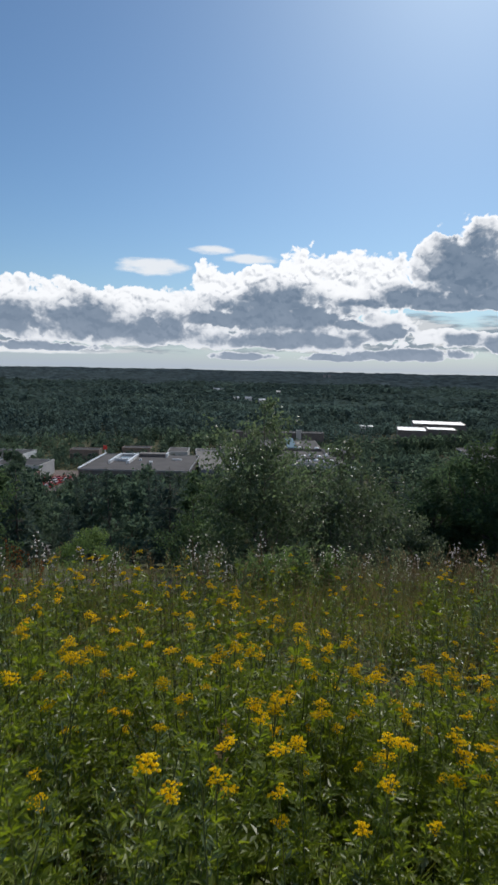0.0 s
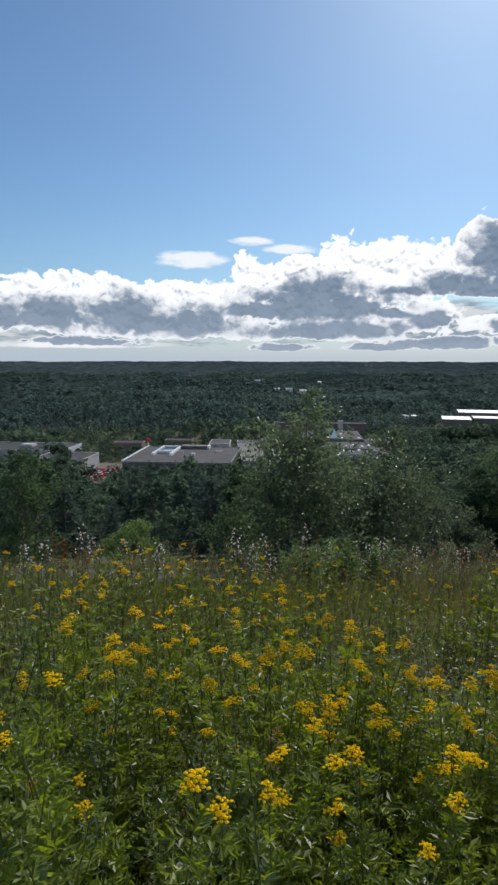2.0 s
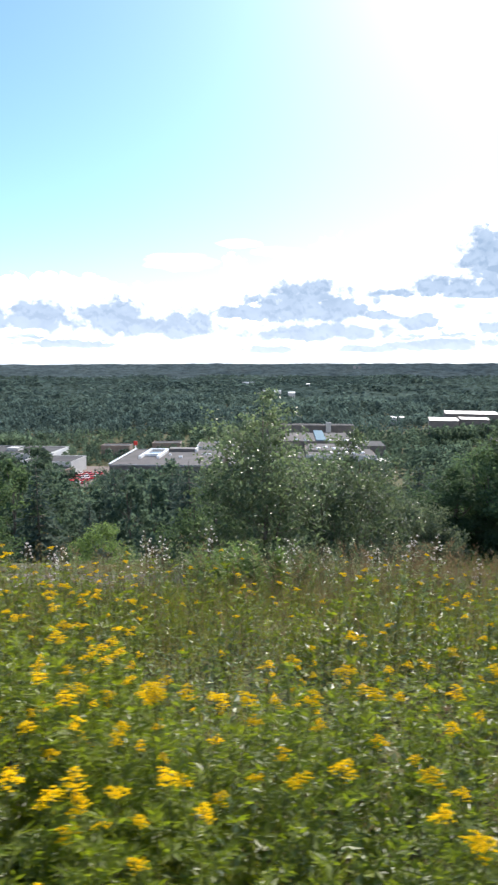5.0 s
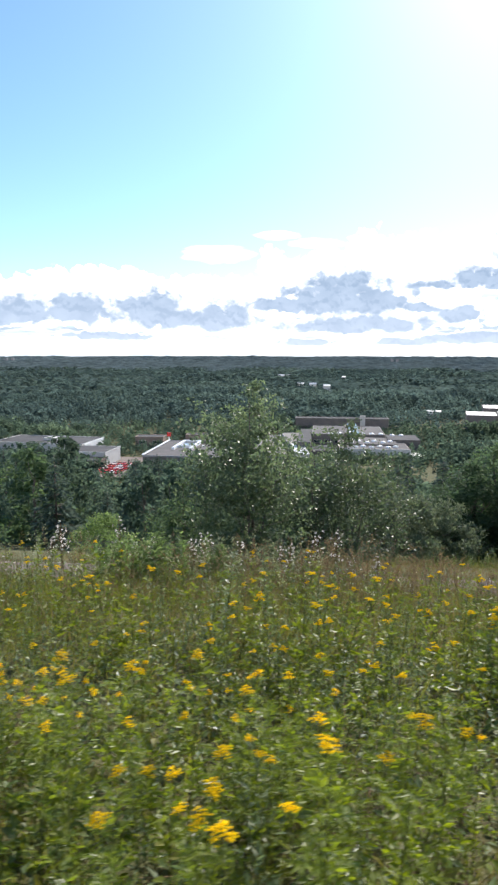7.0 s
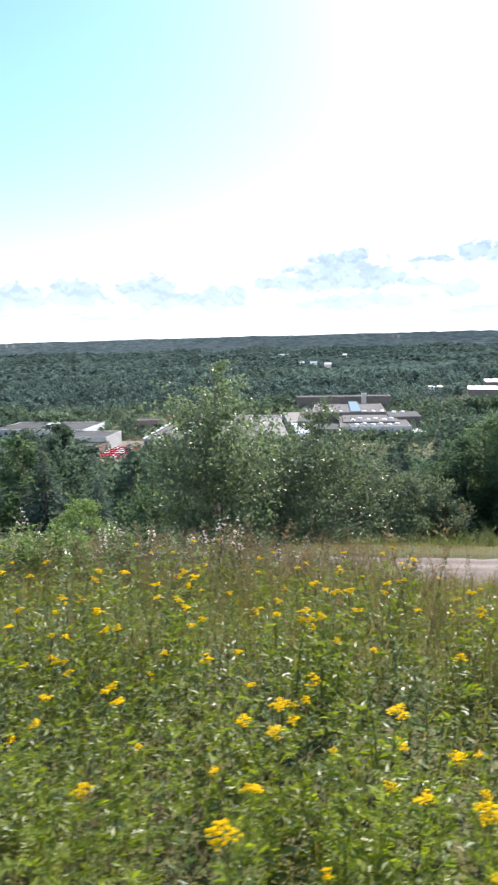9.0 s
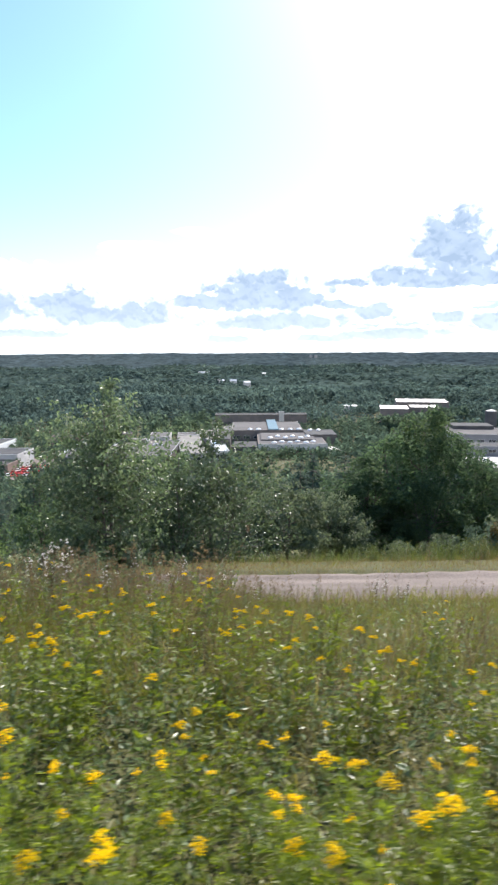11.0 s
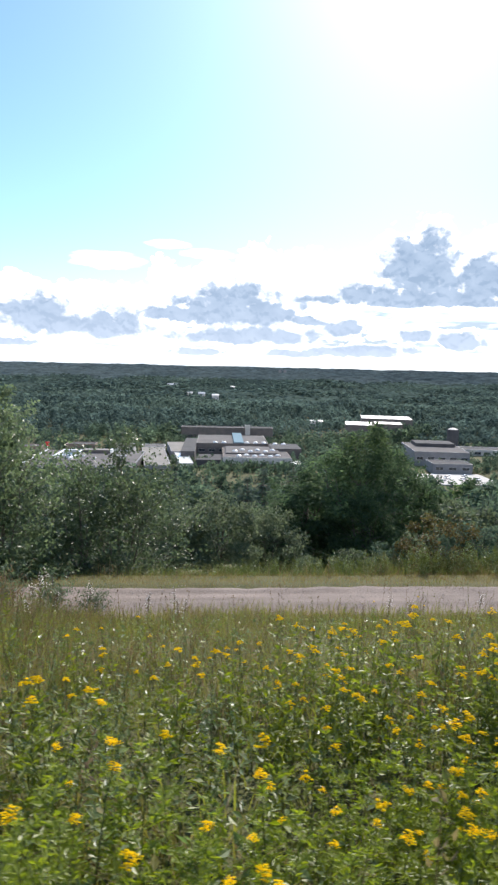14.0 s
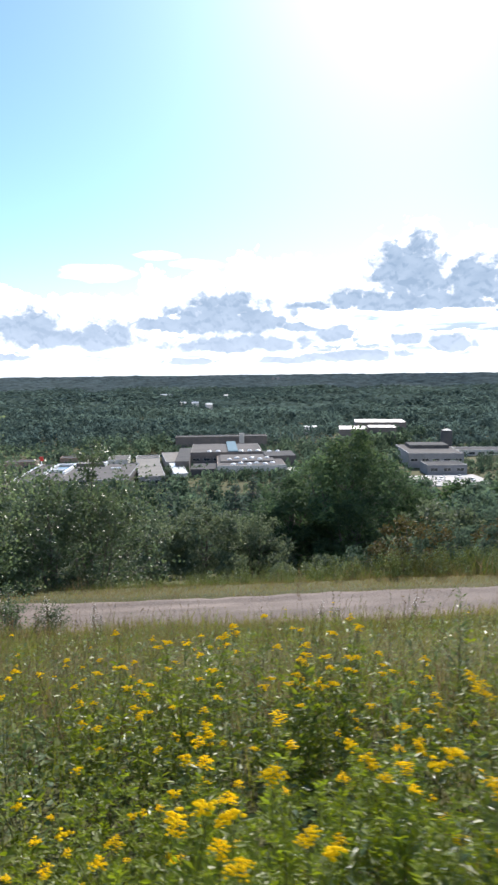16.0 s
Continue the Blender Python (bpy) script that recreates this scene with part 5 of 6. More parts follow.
def tall(x, y):
    """Share of its full height that the growth reaches: low on the open brow over the track."""
    # growth beside the camera's path is cut low to keep its view clear
    path_low = np.clip((y - np.interp(x, [0, 4, 9], [0.0, 1.2, 1.4]) - 0.55) / 0.6, 0.35, 1)
    rim = np.clip((y - 7.2) / 1.5, 0, 1) * np.clip((4.2 - x) / 1.0, 0, 1)
    return path_low * (1 - 0.5 * brow(x, y)) * (1 - 0.04 * rim) * (0.9 + 0.2 * vnoise(x, y, 0.8, 31) + 0.14 * vnoise(x, y, 2.1, 32))


def spread_points(per_m2, x0, x1, y0, y1, patch=None, clump=1):
    n = int(per_m2 * (x1 - x0) * (y1 - y0))
    x, y = rng.uniform(x0, x1, n), rng.uniform(y0, y1, n)
    if clump > 1:
        m = n // clump + 1
        x = np.repeat(x[:m], clump)[:n] + rng.normal(0, 0.11, n)
        y = np.repeat(y[:m], clump)[:n] + rng.normal(0, 0.11, n)
    if patch is not None:
        k = rng.random(n) < patch(x, y)
        x, y = x[k], y[k]
    wedge = (x > -1.2 - 0.58 * y) & (x < 10.6 + 0.62 * y)
    return x[wedge], y[wedge]


def strew(s, shapes, x, y, lo=0.8, hi=1.2, lean=0.12, sink=0.0):
    k = len(x)
    which = rng.integers(0, len(shapes), k)
    t = tall(x, y)
    sz = rng.uniform(lo, hi, k)
    size = np.column_stack([sz * np.clip(t, 0.45, 1.1), sz * t])
    pos = np.column_stack([x, y, land(x, y) - sink])
    ln = rng.normal(0, lean, (k, 2))
    yaw = rng.uniform(0, 6.28, k)
    for i, shp in enumerate(shapes):
        q = which == i
        s.scatter(shp, pos[q], yaw[q], size[q], ln[q])


def tansy_patch(x, y):
    p = 0.6 + 0.6 * vnoise(x, y, 0.55, 33) + 0.25 * vnoise(x, y, 1.6, 34)
    p = p * np.where(x < 2.0, np.interp(y, [4.5, 6.0], [1.4, 0.9]), 1.0) * np.clip(1.5 - y / 7.0, 0.10, 1)
    p = p * np.interp(x, [6.0, 7.5], [1.0, 1.55])
    p = np.where((x > 4.0) & (y > 2.0) & (y < 4.9), np.maximum(p, np.interp(x, [4.0, 6, 7.6, 8.2], [0.62, 0.66, 0.6, 1.0])), p)
    p = np.where((x > 1.8) & (x < 4.6) & (y > 2.0) & (y < 4.6), np.maximum(p, 0.5), p)
    # flattened dead growth where the walker passes
    p = p * np.clip(np.hypot(x - 3.2, y - 3.1) / 0.75, 0.12, 1)
    p = np.where((x > 7.4) & (x < 11.5) & (y > 2.3) & (y < 4.7), np.maximum(p, 0.85 + 0.5 * vnoise(x, y, 0.9, 35)), p)
    p = p * np.where((x > -1.0) & (x < 3.0), np.interp(y, [5.0, 6.2], [1.0, 0.55]), 1.0)
    # the far edge is grass: few flowers there, hardly any on the open brow
    edge = np.clip((y - np.interp(x, [-1, 1.2, 2.2, 4.6, 5.6, 9], [6.9, 5.9, 7.6, 7.2, 5.5, 5.0])) / 1.3, 0, 1)
    return np.clip(p, 0.06, 1) * (1 - np.interp(x, [0, 4], [0.7, 0.96]) * edge)


# single tansies along the brow nearest the walker
kinds = [tansy(100 + k, True) for k in range(8)]
kind_meshes = [(a.mesh("stem", MEADOW), b.mesh("foliage", MEADOW), c.mesh("flower_head", MEADOW)) for a, b, c in kinds]
kind_shapes = [joined(*k) for k in kinds]
tx, ty = spread_points(34, X0, X1, 1.2, 3.6, tansy_patch, 2)
single = np.where((ty > 1.75) & (ty < 3.1) & (tx > -1.2) & (tx < 11.0) & (ty > np.interp(tx, [0, 4, 9], [0.0, 1.2, 1.4]) + 1.1))[0][:290]
for i in single:
    e = new("tansy_plant")
    a, b, c = kind_meshes[int(rng.integers(0, 8))]
    child("stem", a, e)
    child("foliage", b, e)
    child("flower_head", c, e, "flat-topped yellow button cluster", "stuff")
    x, y = float(tx[i]), float(ty[i])
    e.matrix_basis = pose(x, y, float(land(x, y)), rng.normal(0, 4), rng.normal(0, 4), rng.uniform(0, 360))
    sz = float(rng.uniform(0.72, 1.15) * np.interp(x, [6.2, 7.4, 8.3, 8.9], [1.0, 0.74, 0.74, 1.05]))
    e.scale = (sz, sz, sz)
    tagged(e, "tansy with ferny leaves and yellow button flowers", "wildflower", "tansies in the meadow")
rest = ty > np.interp(tx, [0, 4, 9], [0.15, 1.25, 1.45]) + 1.3
rest[single] = False
near = Soup()
for side, lo, hi in (((tx < 6.8) | (tx > 8.6), 0.7, 1.15), ((tx >= 6.8) & (tx <= 8.6), 0.54, 0.85)):
    strew(near, kind_shapes, tx[rest & side], ty[rest & side], lo, hi)
bare = [joined(*tansy(120 + k, True, False)) for k in range(5)]
bx, by = spread_points(15, X0, X1, 0.9, 3.6)
k = by > np.interp(bx, [0, 4, 9], [0.15, 1.25, 1.45]) + 0.8
bx, by = bx[k], by[k]
ex, ey = spread_points(13, 8.3, 12.6, 2.3, 3.9)
bx, by = np.concatenate([bx, ex]), np.concatenate([by, ey])
strew(near, bare, bx, by, 0.6, 1.1)
tagged(new("tansy_growth", near.mesh("tansy_growth", MEADOW)), "dense green tansy growth dotted with yellow flowers", "wildflowers", kind="stuff")

far = Soup()
ffl = [joined(*tansy(140 + k, False)) for k in range(6)]
fbare = [joined(*tansy(150 + k, False, False)) for k in range(4)]
x, y = spread_points(17, X0, X1, 3.6, Y1, tansy_patch, 3)
x2, y2 = spread_points(24, 8.4, 12.8, 2.7, 5.0, None, 3)
x, y = np.concatenate([x, x2]), np.concatenate([y, y2])
strew(far, ffl, x, y, 0.8, 1.15)
x, y = spread_points(8, X0, X1, 3.6, Y1)
k = rng.random(len(x)) < 1 - 0.8 * brow(x, y)
x, y = x[k], y[k]
strew(far, fbare, x, y, 0.6, 1.05)
tagged(new("tansy_growth", far.mesh("tansy_growth", MEADOW)), "far tansy growth with small yellow flower heads", "wildflowers", kind="stuff")

weeds = Soup()
mug = [mugwort(160 + k, 4, 56, 0.72, 0.05) for k in range(5)]
lime = [mugwort(170 + k, 5, 34, 0.55, 0.06) for k in range(4)]
x, y = spread_points(24, X0, X1, Y0, Y1, lambda x, y: np.clip(0.5 + 0.8 * vnoise(x, y, 0.6, 41), 0.12, 1) * np.interp(x, [2.5, 5.0], [1.0, 0.45]))
k = rng.random(len(x)) < 1 - 0.72 * brow(x, y)
strew(weeds, mug, x[k], y[k], 0.65, 1.15)
x, y = spread_points(11, X0, X1, Y0, Y1, lambda x, y: np.clip(0.35 + 0.8 * vnoise(x, y, 0.7, 42), 0.05, 1))
k = rng.random(len(x)) < 1 - 0.5 * brow(x, y)
strew(weeds, lime, x[k], y[k], 0.6, 1.15)
x, y = spread_points(0.3, X0, X1, Y0, Y1, lambda x, y: np.clip(0.4 + vnoise(x, y, 0.8, 43), 0, 1))
k = rng.random(len(x)) < 0.8 - 0.8 * brow(x, y)
k &= y > 5.5
strew(weeds, [daisy(180), daisy(181)], x[k], y[k], 0.9, 1.2)
x, y = spread_points(9, X0, X1, Y0, Y1, lambda x, y: (np.clip(0.25 + 0.8 * vnoise(x, y, 0.5, 44), 0.08, 1) + 0.5) * np.clip((y - 4.0) / 2.5, 0.06, 1))
strew(weeds, [seed_stalk(190 + k, 0.8, 8, (7, 9)[k % 2], 22) for k in range(4)], x, y, 0.7, 1.15, 0.3)
x, y = spread_points(5, 4.0, X1, 5.4, Y1, lambda x, y: 0.5 + 0.5 * vnoise(x, y, 0.6, 46))
strew(weeds, [seed_stalk(186 + k, 1.0, 8, (8, 10, 9)[k], 16, 0.03) for k in range(3)], x, y, 0.6, 1.35, 0.2)
# pale downy seed grass in a patch before the rim
x, y = spread_points(16, -1.0, 3.2, 6.9, 9.7, lambda x, y: np.clip(0.55 + 0.6 * vnoise(x, y, 0.9, 48), 0, 1))
strew(weeds, [seed_stalk(176 + k, 0.84, 9, 11, 20, 0.05) for k in range(3)], x, y, 0.8, 1.12, 0.25)
# brownish seed grass thickening towards the rim
x, y = spread_points(34, 0.5, 7.5, 6.6, 10.4, lambda x, y: np.clip((y - 6.6) / 1.8, 0, 1) * np.clip((x - 0.5) / 2.0, 0, 1) * np.clip((7.5 - x) / 2.5, 0, 1))
strew(weeds, [seed_stalk(196 + k, 0.8, 9, 9, 24, 0.045) for k in range(4)], x, y, 0.75, 1.1, 0.25)
tagged(new("weeds", weeds.mesh("weeds", MEADOW)), "silvery mugwort, seed stalks and small white daisies", "weeds", kind="stuff")

grass = Soup()
x, y = spread_points(36, X0, X1, Y0, 5.0)
strew(grass, [tuft(200 + k, 5, 0.44, 0.011, 3, 0.06, 6) for k in range(4)] + [tuft(206, 5, 0.4, 0.008, 3, 0.05, 7)], x, y, 0.6, 1.3, 0.2)
x, y = spread_points(58, X0, X1, 5.0, Y1 + 0.6)
strew(grass, [tuft(210 + k, 9, 0.52, 0.0058, 2, 0.1, (6, 10, 6, 6, 9)[k], 0.5) for k in range(5)], x, y, 0.7, 1.25, 0.2)
# rank olive and brown grass on the brow over the track
x, y = spread_points(64, 5.0, X1, 4.6, 10.8, lambda x, y: np.clip(0.35 + brow(x, y), 0, 1) * np.clip(0.75 + 0.6 * vnoise(x, y, 0.7, 49), 0.2, 1))
strew(grass, [tuft(270 + k, 8, 0.66, 0.0065, 2, 0.11, (10, 9, 10, 8, 6)[k], 0.6) for k in range(5)], x, y, 0.7, 1.3, 0.2)
# coarse blades and straw among the flowers there
x, y = spread_points(26, 5.6, 8.8, 2.2, 5.0, lambda x, y: np.clip(0.5 + 0.9 * vnoise(x, y, 0.8, 50), 0.1, 1))
strew(grass, [tuft(276 + k, 6, 0.56, 0.011, 3, 0.09, (6, 10, 7, 6)[k], 1.0) for k in range(4)], x, y, 0.7, 1.25, 0.25)
# bent straw and dead stalks low between the plants
x, y = spread_points(9, X0, X1, 1.2, 4.6, lambda x, y: np.clip(0.35 + 0.9 * vnoise(x, y, 0.7, 47), 0.05, 1))
strew(grass, [tuft(250 + k, 5, 0.5, 0.005, 4, 0.08, (7, 9, 8)[k], 1.5) for k in range(3)], x, y, 0.7, 1.3, 0.3)
x, y = spread_points(90, 2.3, 4.2, 2.2, 3.9, lambda x, y: np.clip(1.25 - np.hypot(x - 3.2, y - 3.1) / 0.8, 0, 1))
strew(grass, [tuft(255 + k, 4, 0.5, 0.006, 4, 0.1, (7, 8, 7)[k], 2.2) for k in range(3)], x, y, 0.6, 1.3, 0.5)
# brownish fine grass along the rim
x, y = spread_points(46, -0.5, 6.5, 6.8, 10.4, lambda x, y: np.clip((y - 6.8) / 1.2, 0, 1) * np.clip((x + 0.5) / 1.5, 0, 1) * np.clip((6.5 - x) / 2.0, 0, 1))
strew(grass, [tuft(240 + k, 9, 0.6, 0.0055, 2, 0.1, (9, 9, 7)[k], 0.5) for k in range(3)], x, y, 0.75, 1.2, 0.2)
# a carpet of low leaves between the stems, and short grass where the walker comes from
x, y = spread_points(470, X0, X1, 0.3, 5.4)
x2, y2 = spread_points(170, X0, X1, 5.4, 10.4)
x, y = np.concatenate([x, x2]), np.concatenate([y, y2])
k = len(x)
flat = rng.uniform(0, 6.28, k)
w = np.column_stack([np.cos(flat), np.sin(flat), rng.uniform(-0.1, 0.7, k)])
L = rng.uniform(0.035, 0.08, k)
hgt = rng.uniform(0.01, 0.26, k) * tall(x, y)
grass.add(*leaves(np.column_stack([x, y, land(x, y) + hgt]), w, np.column_stack([rng.normal(0, 0.35, (k, 2)), np.ones(k)]), L, L * rng.uniform(0.3, 0.6, k)), np.repeat(rng.choice([1, 4, 5, 6], k), 2))
n = 2400
x, y = rng.uniform(-10, 20, n), rng.uniform(-9, 0.8, n)
grass.scatter(tuft(230, 5, 0.3, 0.016, 2, 0.14, 6), np.column_stack([x, y, land(x, y)]), rng.uniform(0, 6.28, n), rng.uniform(0.6, 1.3, n))
# the bank over the track, its verge and the rough beyond
for dens, x0, x1, y0, y1, h, slots in ((30, -8, 22, 11.1, 12.6, 0.3, (6, 7, 6, 9)), (3, -10, 27, 12.6, 16.8, 0.35, (6, 7, 6, 9)), (44, -6, 26, 19.4, 22.4, 0.16, (7, 6, 7, 9)), (14, 3, 30, 22.0, 24.6, 0.7, (10, 10, 10, 9)), (7, -12, 34, 24, 30, 0.6, (6, 6, 7, 6))):
    n = int(dens * (x1 - x0) * (y1 - y0))
    x, y = rng.uniform(x0, x1, n), rng.uniform(y0, y1, n)
    shapes = [tuft(220 + k, 7, h, 0.009 if y1 < 13 else 0.011, 2, 0.14, slots[k]) for k in range(4)]
    which = rng.integers(0, 4, n)
    pos = np.column_stack([x, y, land(x, y)])
    for k in range(4):
        q = which == k
        grass.scatter(shapes[k], pos[q], rng.uniform(0, 6.28, q.sum()), rng.uniform(0.6, 1.3, q.sum()) * np.where(y[q] > 22.2, np.clip(0.45 + 0.07 * (x[q] - 4), 0.4, 1.7), 1.0))
# leafy weeds thickening into a hedge beyond the track
n = 950
x, y = rng.uniform(5.5, 29, n), rng.uniform(21.8, 25.2, n)
for k in range(3):
    q = rng.integers(0, 3, n) == k
    grass.scatter(mugwort(260 + k, (10, 4, 10)[k], 38, 0.7, 0.095), np.column_stack([x, y, land(x, y)])[q], rng.uniform(0, 6.28, q.sum()), rng.uniform(0.6, 1.2, q.sum()) * np.clip(0.5 + 0.085 * (x[q] - 5), 0.5, 1.7))
tagged(new("grass", grass.mesh("grass", MEADOW)), "rough green and straw-coloured meadow grass", "grass", kind="stuff")

# loose stones on the track
st = Soup()
ico = np.array([(0, 0, 1), (0.9, 0, 0.3), (0.2, 0.9, 0.2), (-0.8, 0.4, 0.3), (-0.6, -0.7, 0.25), (0.4, -0.8, 0.3), (0, 0, -0.4)])
icf = np.array([(0, 1, 2), (0, 2, 3), (0, 3, 4), (0, 4, 5), (0, 5, 1), (6, 2, 1), (6, 3, 2), (6, 4, 3), (6, 5, 4), (6, 1, 5)])
n = 1200
x, y = rng.uniform(-4, 26, n), rng.uniform(16.8, 19.5, n)
st.scatter((ico, icf, np.zeros(len(icf), int)), np.column_stack([x, y, np.interp(y, FALL_Y, FALL_Z) + 0.02]), rng.uniform(0, 6.28, n), rng.uniform(0.008, 0.028, n))
tagged(new("gravel", st.mesh("gravel", [M_STONE])), "loose grey stones strewn over the dirt track", "gravel", kind="stuff")


def thistle(seed, h):
    """A tall thistle gone to seed, its branches ending in pale down."""
    rng = np.random.default_rng(seed)
    stem, leaf, down = Soup(), Soup(), Soup()
    stem.add(*tube([(0, 0, -0.05), (0.02, 0, h * 0.5), (0, 0.03, h)], [0.008, 0.006, 0.003], 5), 0)
    n = 34
    z, a = rng.uniform(0.08, 0.85, n) * h, rng.uniform(0, 6.28, n)
    d = np.column_stack([np.cos(a), np.sin(a), rng.uniform(0.1, 0.8, n)])
    L = rng.uniform(0.08, 0.16, n) * (1.2 - z / h)
    leaf.add(*leaves(np.column_stack([0 * z, 0 * z, z]), d, np.tile((0, 0, 1.0), (n, 1)) + rng.normal(0, 0.3, (n, 3)), L, L * 0.3), 0)
    for k in range(24):
        z0 = h * rng.uniform(0.5, 1.0)
        a = rng.uniform(0, 6.28)
        r = rng.uniform(0.05, 0.16) * (1.35 - z0 / h)
        tip = np.array([r * math.cos(a), r * math.sin(a), z0 + rng.uniform(0.05, 0.13)])
        stem.add(*tube([(0, 0, z0), tip * (0.6, 0.6, 1) - (0, 0, 0.02), tip], [0.003, 0.0025, 0.002], 3), 0)
        m = 11
        q = unit(rng.normal(size=(m, 3)) + np.array([0, 0, 0.5]))
        down.add(*leaves(np.repeat(tip[None], m, 0), q, rng.normal(size=(m, 3)), rng.uniform(0.012, 0.028, m), rng.uniform(0.008, 0.016, m)), 0)
    return stem.mesh("stem", [M_BROWN]), leaf.mesh("leaf_mass", [M_SILVER]), down.mesh("seed_down", [M_FLUFF])


TH = [thistle(300 + k, h) for k, h in enumerate((0.85, 0.95, 1.05))]
spots = [(0.41, 9.0), (0.5, 9.15), (0.3, 8.8), (1.2, 9.2), (1.35, 9.1), (1.5, 9.3), (1.75, 9.2), (-3.6, 8.8), (-3.2, 9.0), (-2.4, 8.9), (-2.0, 8.7), (-0.8, 9.3), (2.6, 9.2), (2.9, 8.5)]
spots += [(float(rng.uniform(-5, 4.4)), float(rng.uniform(8.0, 9.9))) for _ in range(15)]
spots += [(float(rng.uniform(4.4, 12)), float(rng.uniform(8.6, 10.2))) for _ in range(9)]
spots += [(float(rng.uniform(-1, 5.2)), float(rng.uniform(15.0, 16.3))) for _ in range(12)]
for k, (x, y) in enumerate(spots):
    e = new("thistle")
    for nm, me in zip(("stem", "leaf_mass", "seed_down"), TH[k % 3]):
        child(nm, me, e, "pale fluffy seed heads" if nm == "seed_down" else "", "" if nm == "stem" else "stuff")
    sz = float(rng.uniform(0.95, 1.12) if k < 14 else rng.uniform(0.7, 1.0)) * (1.25 if y > 14 else 1.0 if x < 4 else 0.6)
    e.matrix_basis = pose(x, y, float(land(x, y)), rng.normal(0, 4), rng.normal(0, 4), rng.uniform(0, 360))
    e.scale = (sz, sz, sz)
    tagged(e, "tall thistle gone to whitish seed at the meadow's edge", "thistle", "thistles on the brow")


def dock(x, y, h):
    rng = np.random.default_rng(77)
    e = new("dock_plant")
    stem, seeds = Soup(), Soup()
    for k in range(4):
        a = rng.uniform(0, 6.28)
        tip = np.array([0.14 * math.cos(a), 0.14 * math.sin(a), h * rng.uniform(0.75, 1.0)])
        stem.add(*tube([(0, 0, -0.05), tip * (0.4, 0.4, 0.55), tip], [0.006, 0.004, 0.002], 4))
        n = 90
        u = rng.uniform(0.45, 1.0, n)[:, None]
        seeds.add(*leaves(tip * u * (1, 1, 1) + rng.normal(0, 0.022, (n, 3)), rng.normal(size=(n, 3)), rng.normal(size=(n, 3)), rng.uniform(0.015, 0.035, n), rng.uniform(0.012, 0.02, n)))
    child("stem", stem.mesh("stem", [M_BROWN]), e)
    child("seed_head", seeds.mesh("seed_head", [M_RUST]), e, "rust-brown seed spikes", "stuff")
    e.matrix_basis = pose(x, y, float(land(x, y)))
    return tagged(e, "rust-brown dock plant gone to seed among grass", "weed")


dock(-3.45, 8.9, 1.15)
dock(-3.2, 9.1, 0.95)


def tall_weed(x, y, h, seed):
    e = new("mugwort")
    v, f, m = mugwort(seed, 1, 130, h, 0.075)
    stem, leaf = Soup(), Soup()
    stem.add(v, f[m == 0])
    leaf.add(v, f[m == 1])
    child("stem", stem.mesh("stem", [M_STEM]), e)
    child("foliage", leaf.mesh("foliage", [M_SILVER]), e)
    e.matrix_basis = pose(x, y, float(land(x, y)), 0, 0, seed * 40)
    return tagged(e, "tall grey-green mugwort standing over the meadow", "weed", "tall mugworts")


for k, (x, y, h) in enumerate(((-3.7, 8.4, 1.35), (-3.95, 8.6, 1.2), (-4.3, 8.3, 1.3), (2.2, 5.6, 0.95), (2.5, 5.9, 0.9), (9.35, 3.3, 0.85), (4.9, 7.0, 0.75), (10.4, 5.3, 0.85), (0.2, 8.3, 0.95), (-0.4, 8.0, 0.9), (0.9, 8.6, 0.9), (-0.9, 8.6, 0.95), (1.3, 7.8, 0.85), (-1.5, 8.2, 0.9), (0.5, 9.4, 1.0), (1.1, 9.6, 0.95), (1.8, 9.3, 0.95), (0.0, 9.6, 1.0), (-0.6, 9.5, 1.0), (-1.3, 9.4, 0.95), (2.4, 9.5, 0.85))):
    tall_weed(x, y, h, 400 + k)


def leafy_weed(x, y, h, seed):
    """A bushy light-green weed: several stems thick with broad leaves."""
    e = new("willowherb")
    rng = np.random.default_rng(seed)
    stem, leaf = Soup(), Soup()
    for k in range(5):
        v, f, m = mugwort(seed * 7 + k, 1, 120, h * rng.uniform(0.75, 1.05), 0.15)
        v = v + np.array([rng.normal(0, 0.09), rng.normal(0, 0.09), 0])
        stem.add(v, f[m == 0])
        leaf.add(v, f[m == 1])
    child("stem", stem.mesh("stem", [M_STEM]), e)
    child("foliage", leaf.mesh("foliage", [M_LIME]), e)
    e.matrix_basis = pose(x, y, float(land(x, y)), 0, 0, seed * 40)
    return tagged(e, "bushy light-green willowherb at the meadow's edge", "weed", "willowherbs")


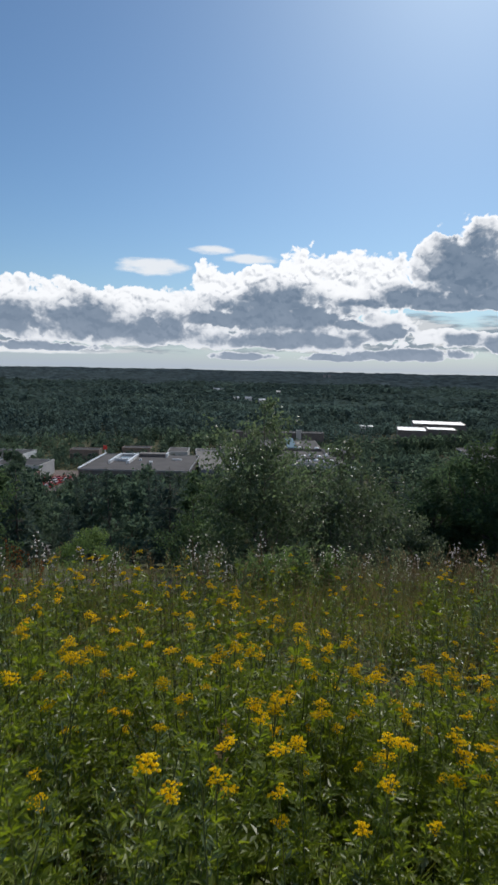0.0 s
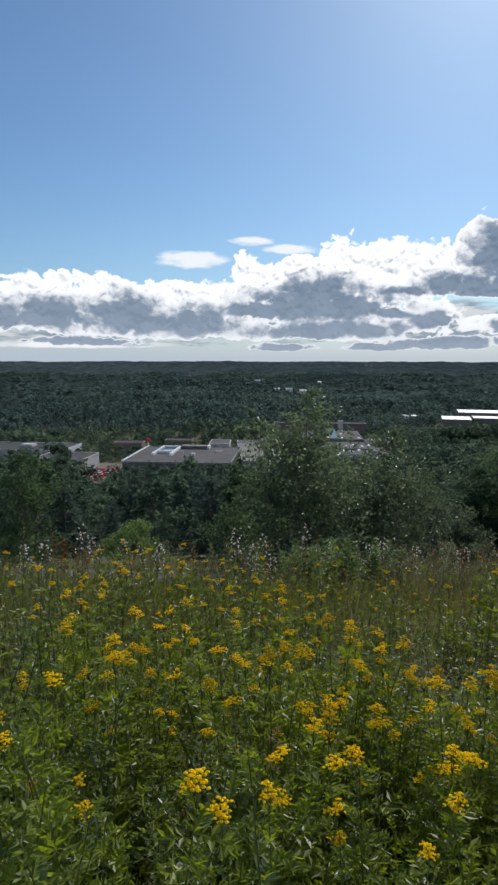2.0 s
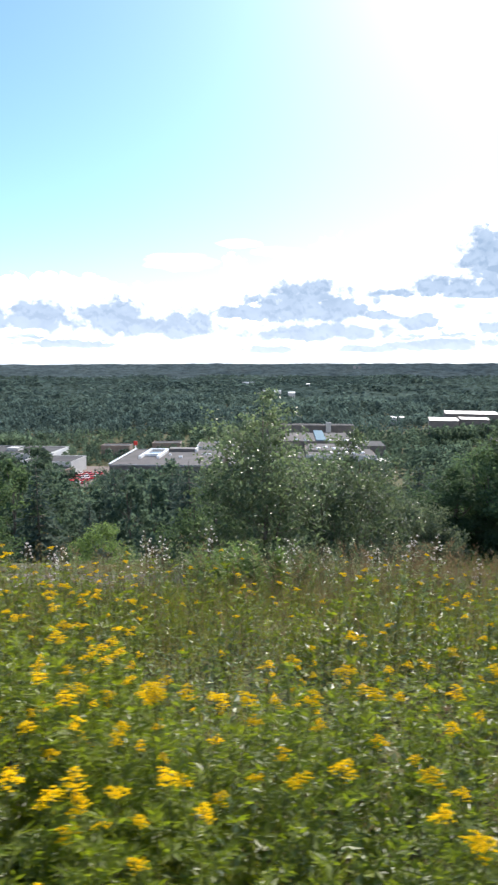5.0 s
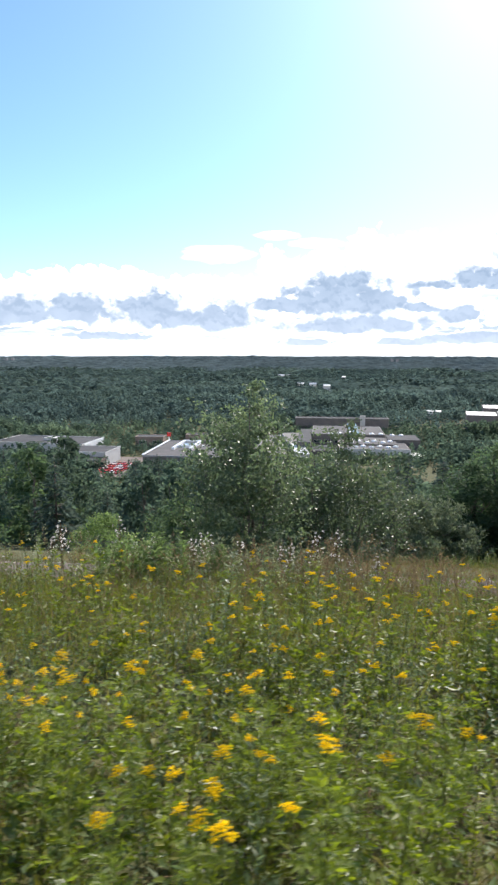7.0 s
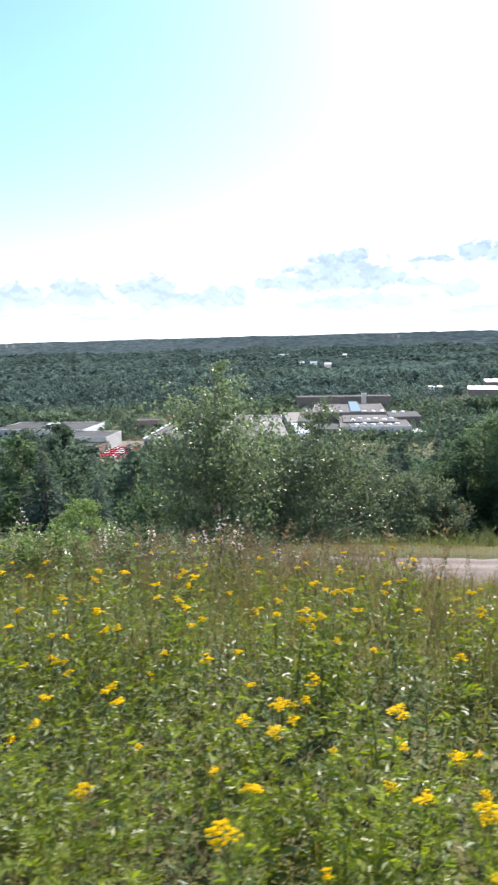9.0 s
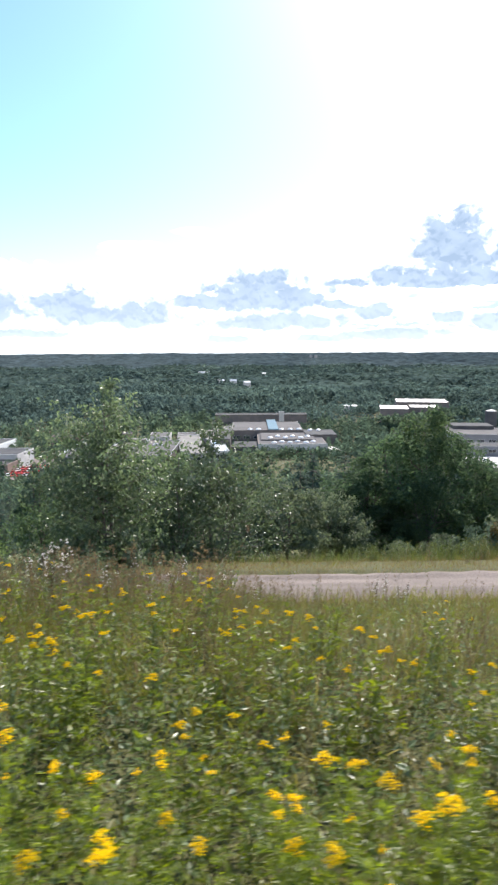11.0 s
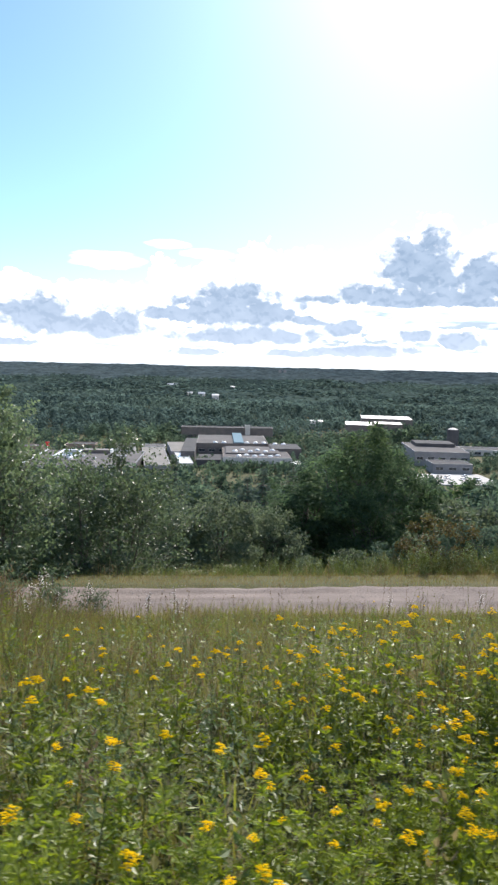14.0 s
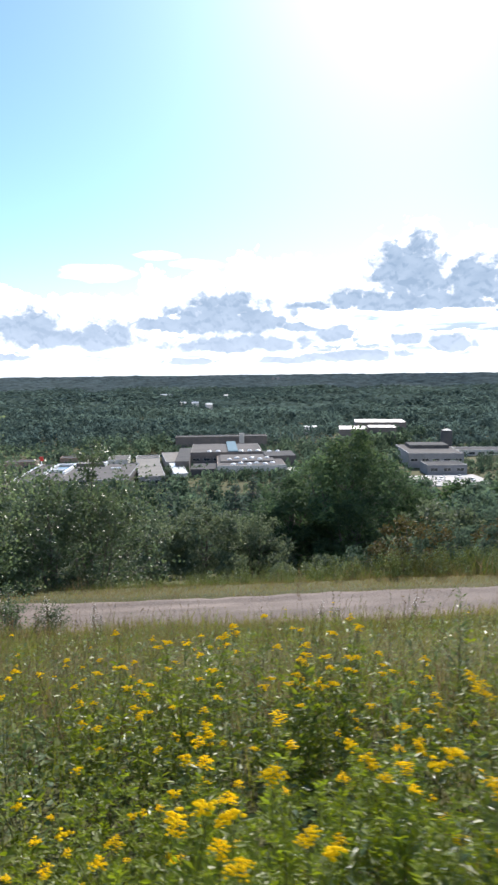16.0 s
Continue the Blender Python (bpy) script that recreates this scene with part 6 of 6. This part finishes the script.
for k, (x, y, h) in enumerate(((0.55, 8.5, 0.98), (0.85, 8.65, 1.05), (1.15, 8.5, 0.95), (0.3, 8.8, 0.9), (0.7, 9.0, 1.0), (1.5, 8.9, 0.85), (0.0, 8.6, 0.85))):
    leafy_weed(x, y, h, 450 + k)


def wormwood(x, y, h, seed):
    """A tall pale wormwood: a woody stem with arching side sprays beaded with small woolly flower heads."""
    rng = np.random.default_rng(seed)
    e = new("wormwood")
    stem, spray, bloom = Soup(), Soup(), Soup()
    zs = np.linspace(-0.05, h, 6)
    mid = np.column_stack([0.03 * np.sin(zs * 2.0), 0.02 * zs, zs])
    stem.add(*tube(mid, np.linspace(0.006, 0.0015, 6), 5))
    for k in range(26):
        z = h * (0.28 + 0.72 * k / 26)
        a = 2.4 * k + rng.normal(0, 0.4)
        L = (0.22 - 0.17 * (k / 26)) * rng.uniform(0.7, 1.2)
        u = np.linspace(0, 1, 5)[:, None]
        way = np.array([math.cos(a), math.sin(a), 0])
        q = np.array([0.03 * math.sin(z * 2.0), 0.02 * z, z]) + way * L * u + np.array([0, 0, 1.0]) * L * (0.75 * u - 0.35 * u ** 2)
        spray.add(*tube(q, [0.0016, 0.0014, 0.0012, 0.001, 0.0007], 3))
        n = 46
        t = rng.uniform(0.15, 1.0, n)
        p = np.column_stack([np.interp(t, u[:, 0], q[:, i]) for i in range(3)]) + rng.normal(0, 0.006, (n, 3))
        bloom.add(*leaves(p, rng.normal(0, 0.7, (n, 3)) + way * 0.5 - np.array([0, 0, 0.2]), rng.normal(size=(n, 3)), rng.uniform(0.009, 0.02, n), rng.uniform(0.005, 0.009, n)))
    child("stem", stem.mesh("stem", [M_BROWN]), e)
    child("spray", spray.mesh("spray", [M_STEM]), e, "thin arching side sprays", "stuff")
    child("bloom", bloom.mesh("bloom", [M_PALE]), e, "pale woolly flower beads", "stuff")
    e.matrix_basis = pose(x, y, float(land(x, y)))
    return tagged(e, "tall pale wormwood standing beside the walker's way", "weed")


wormwood(8.07, 1.94, 1.42, 500)
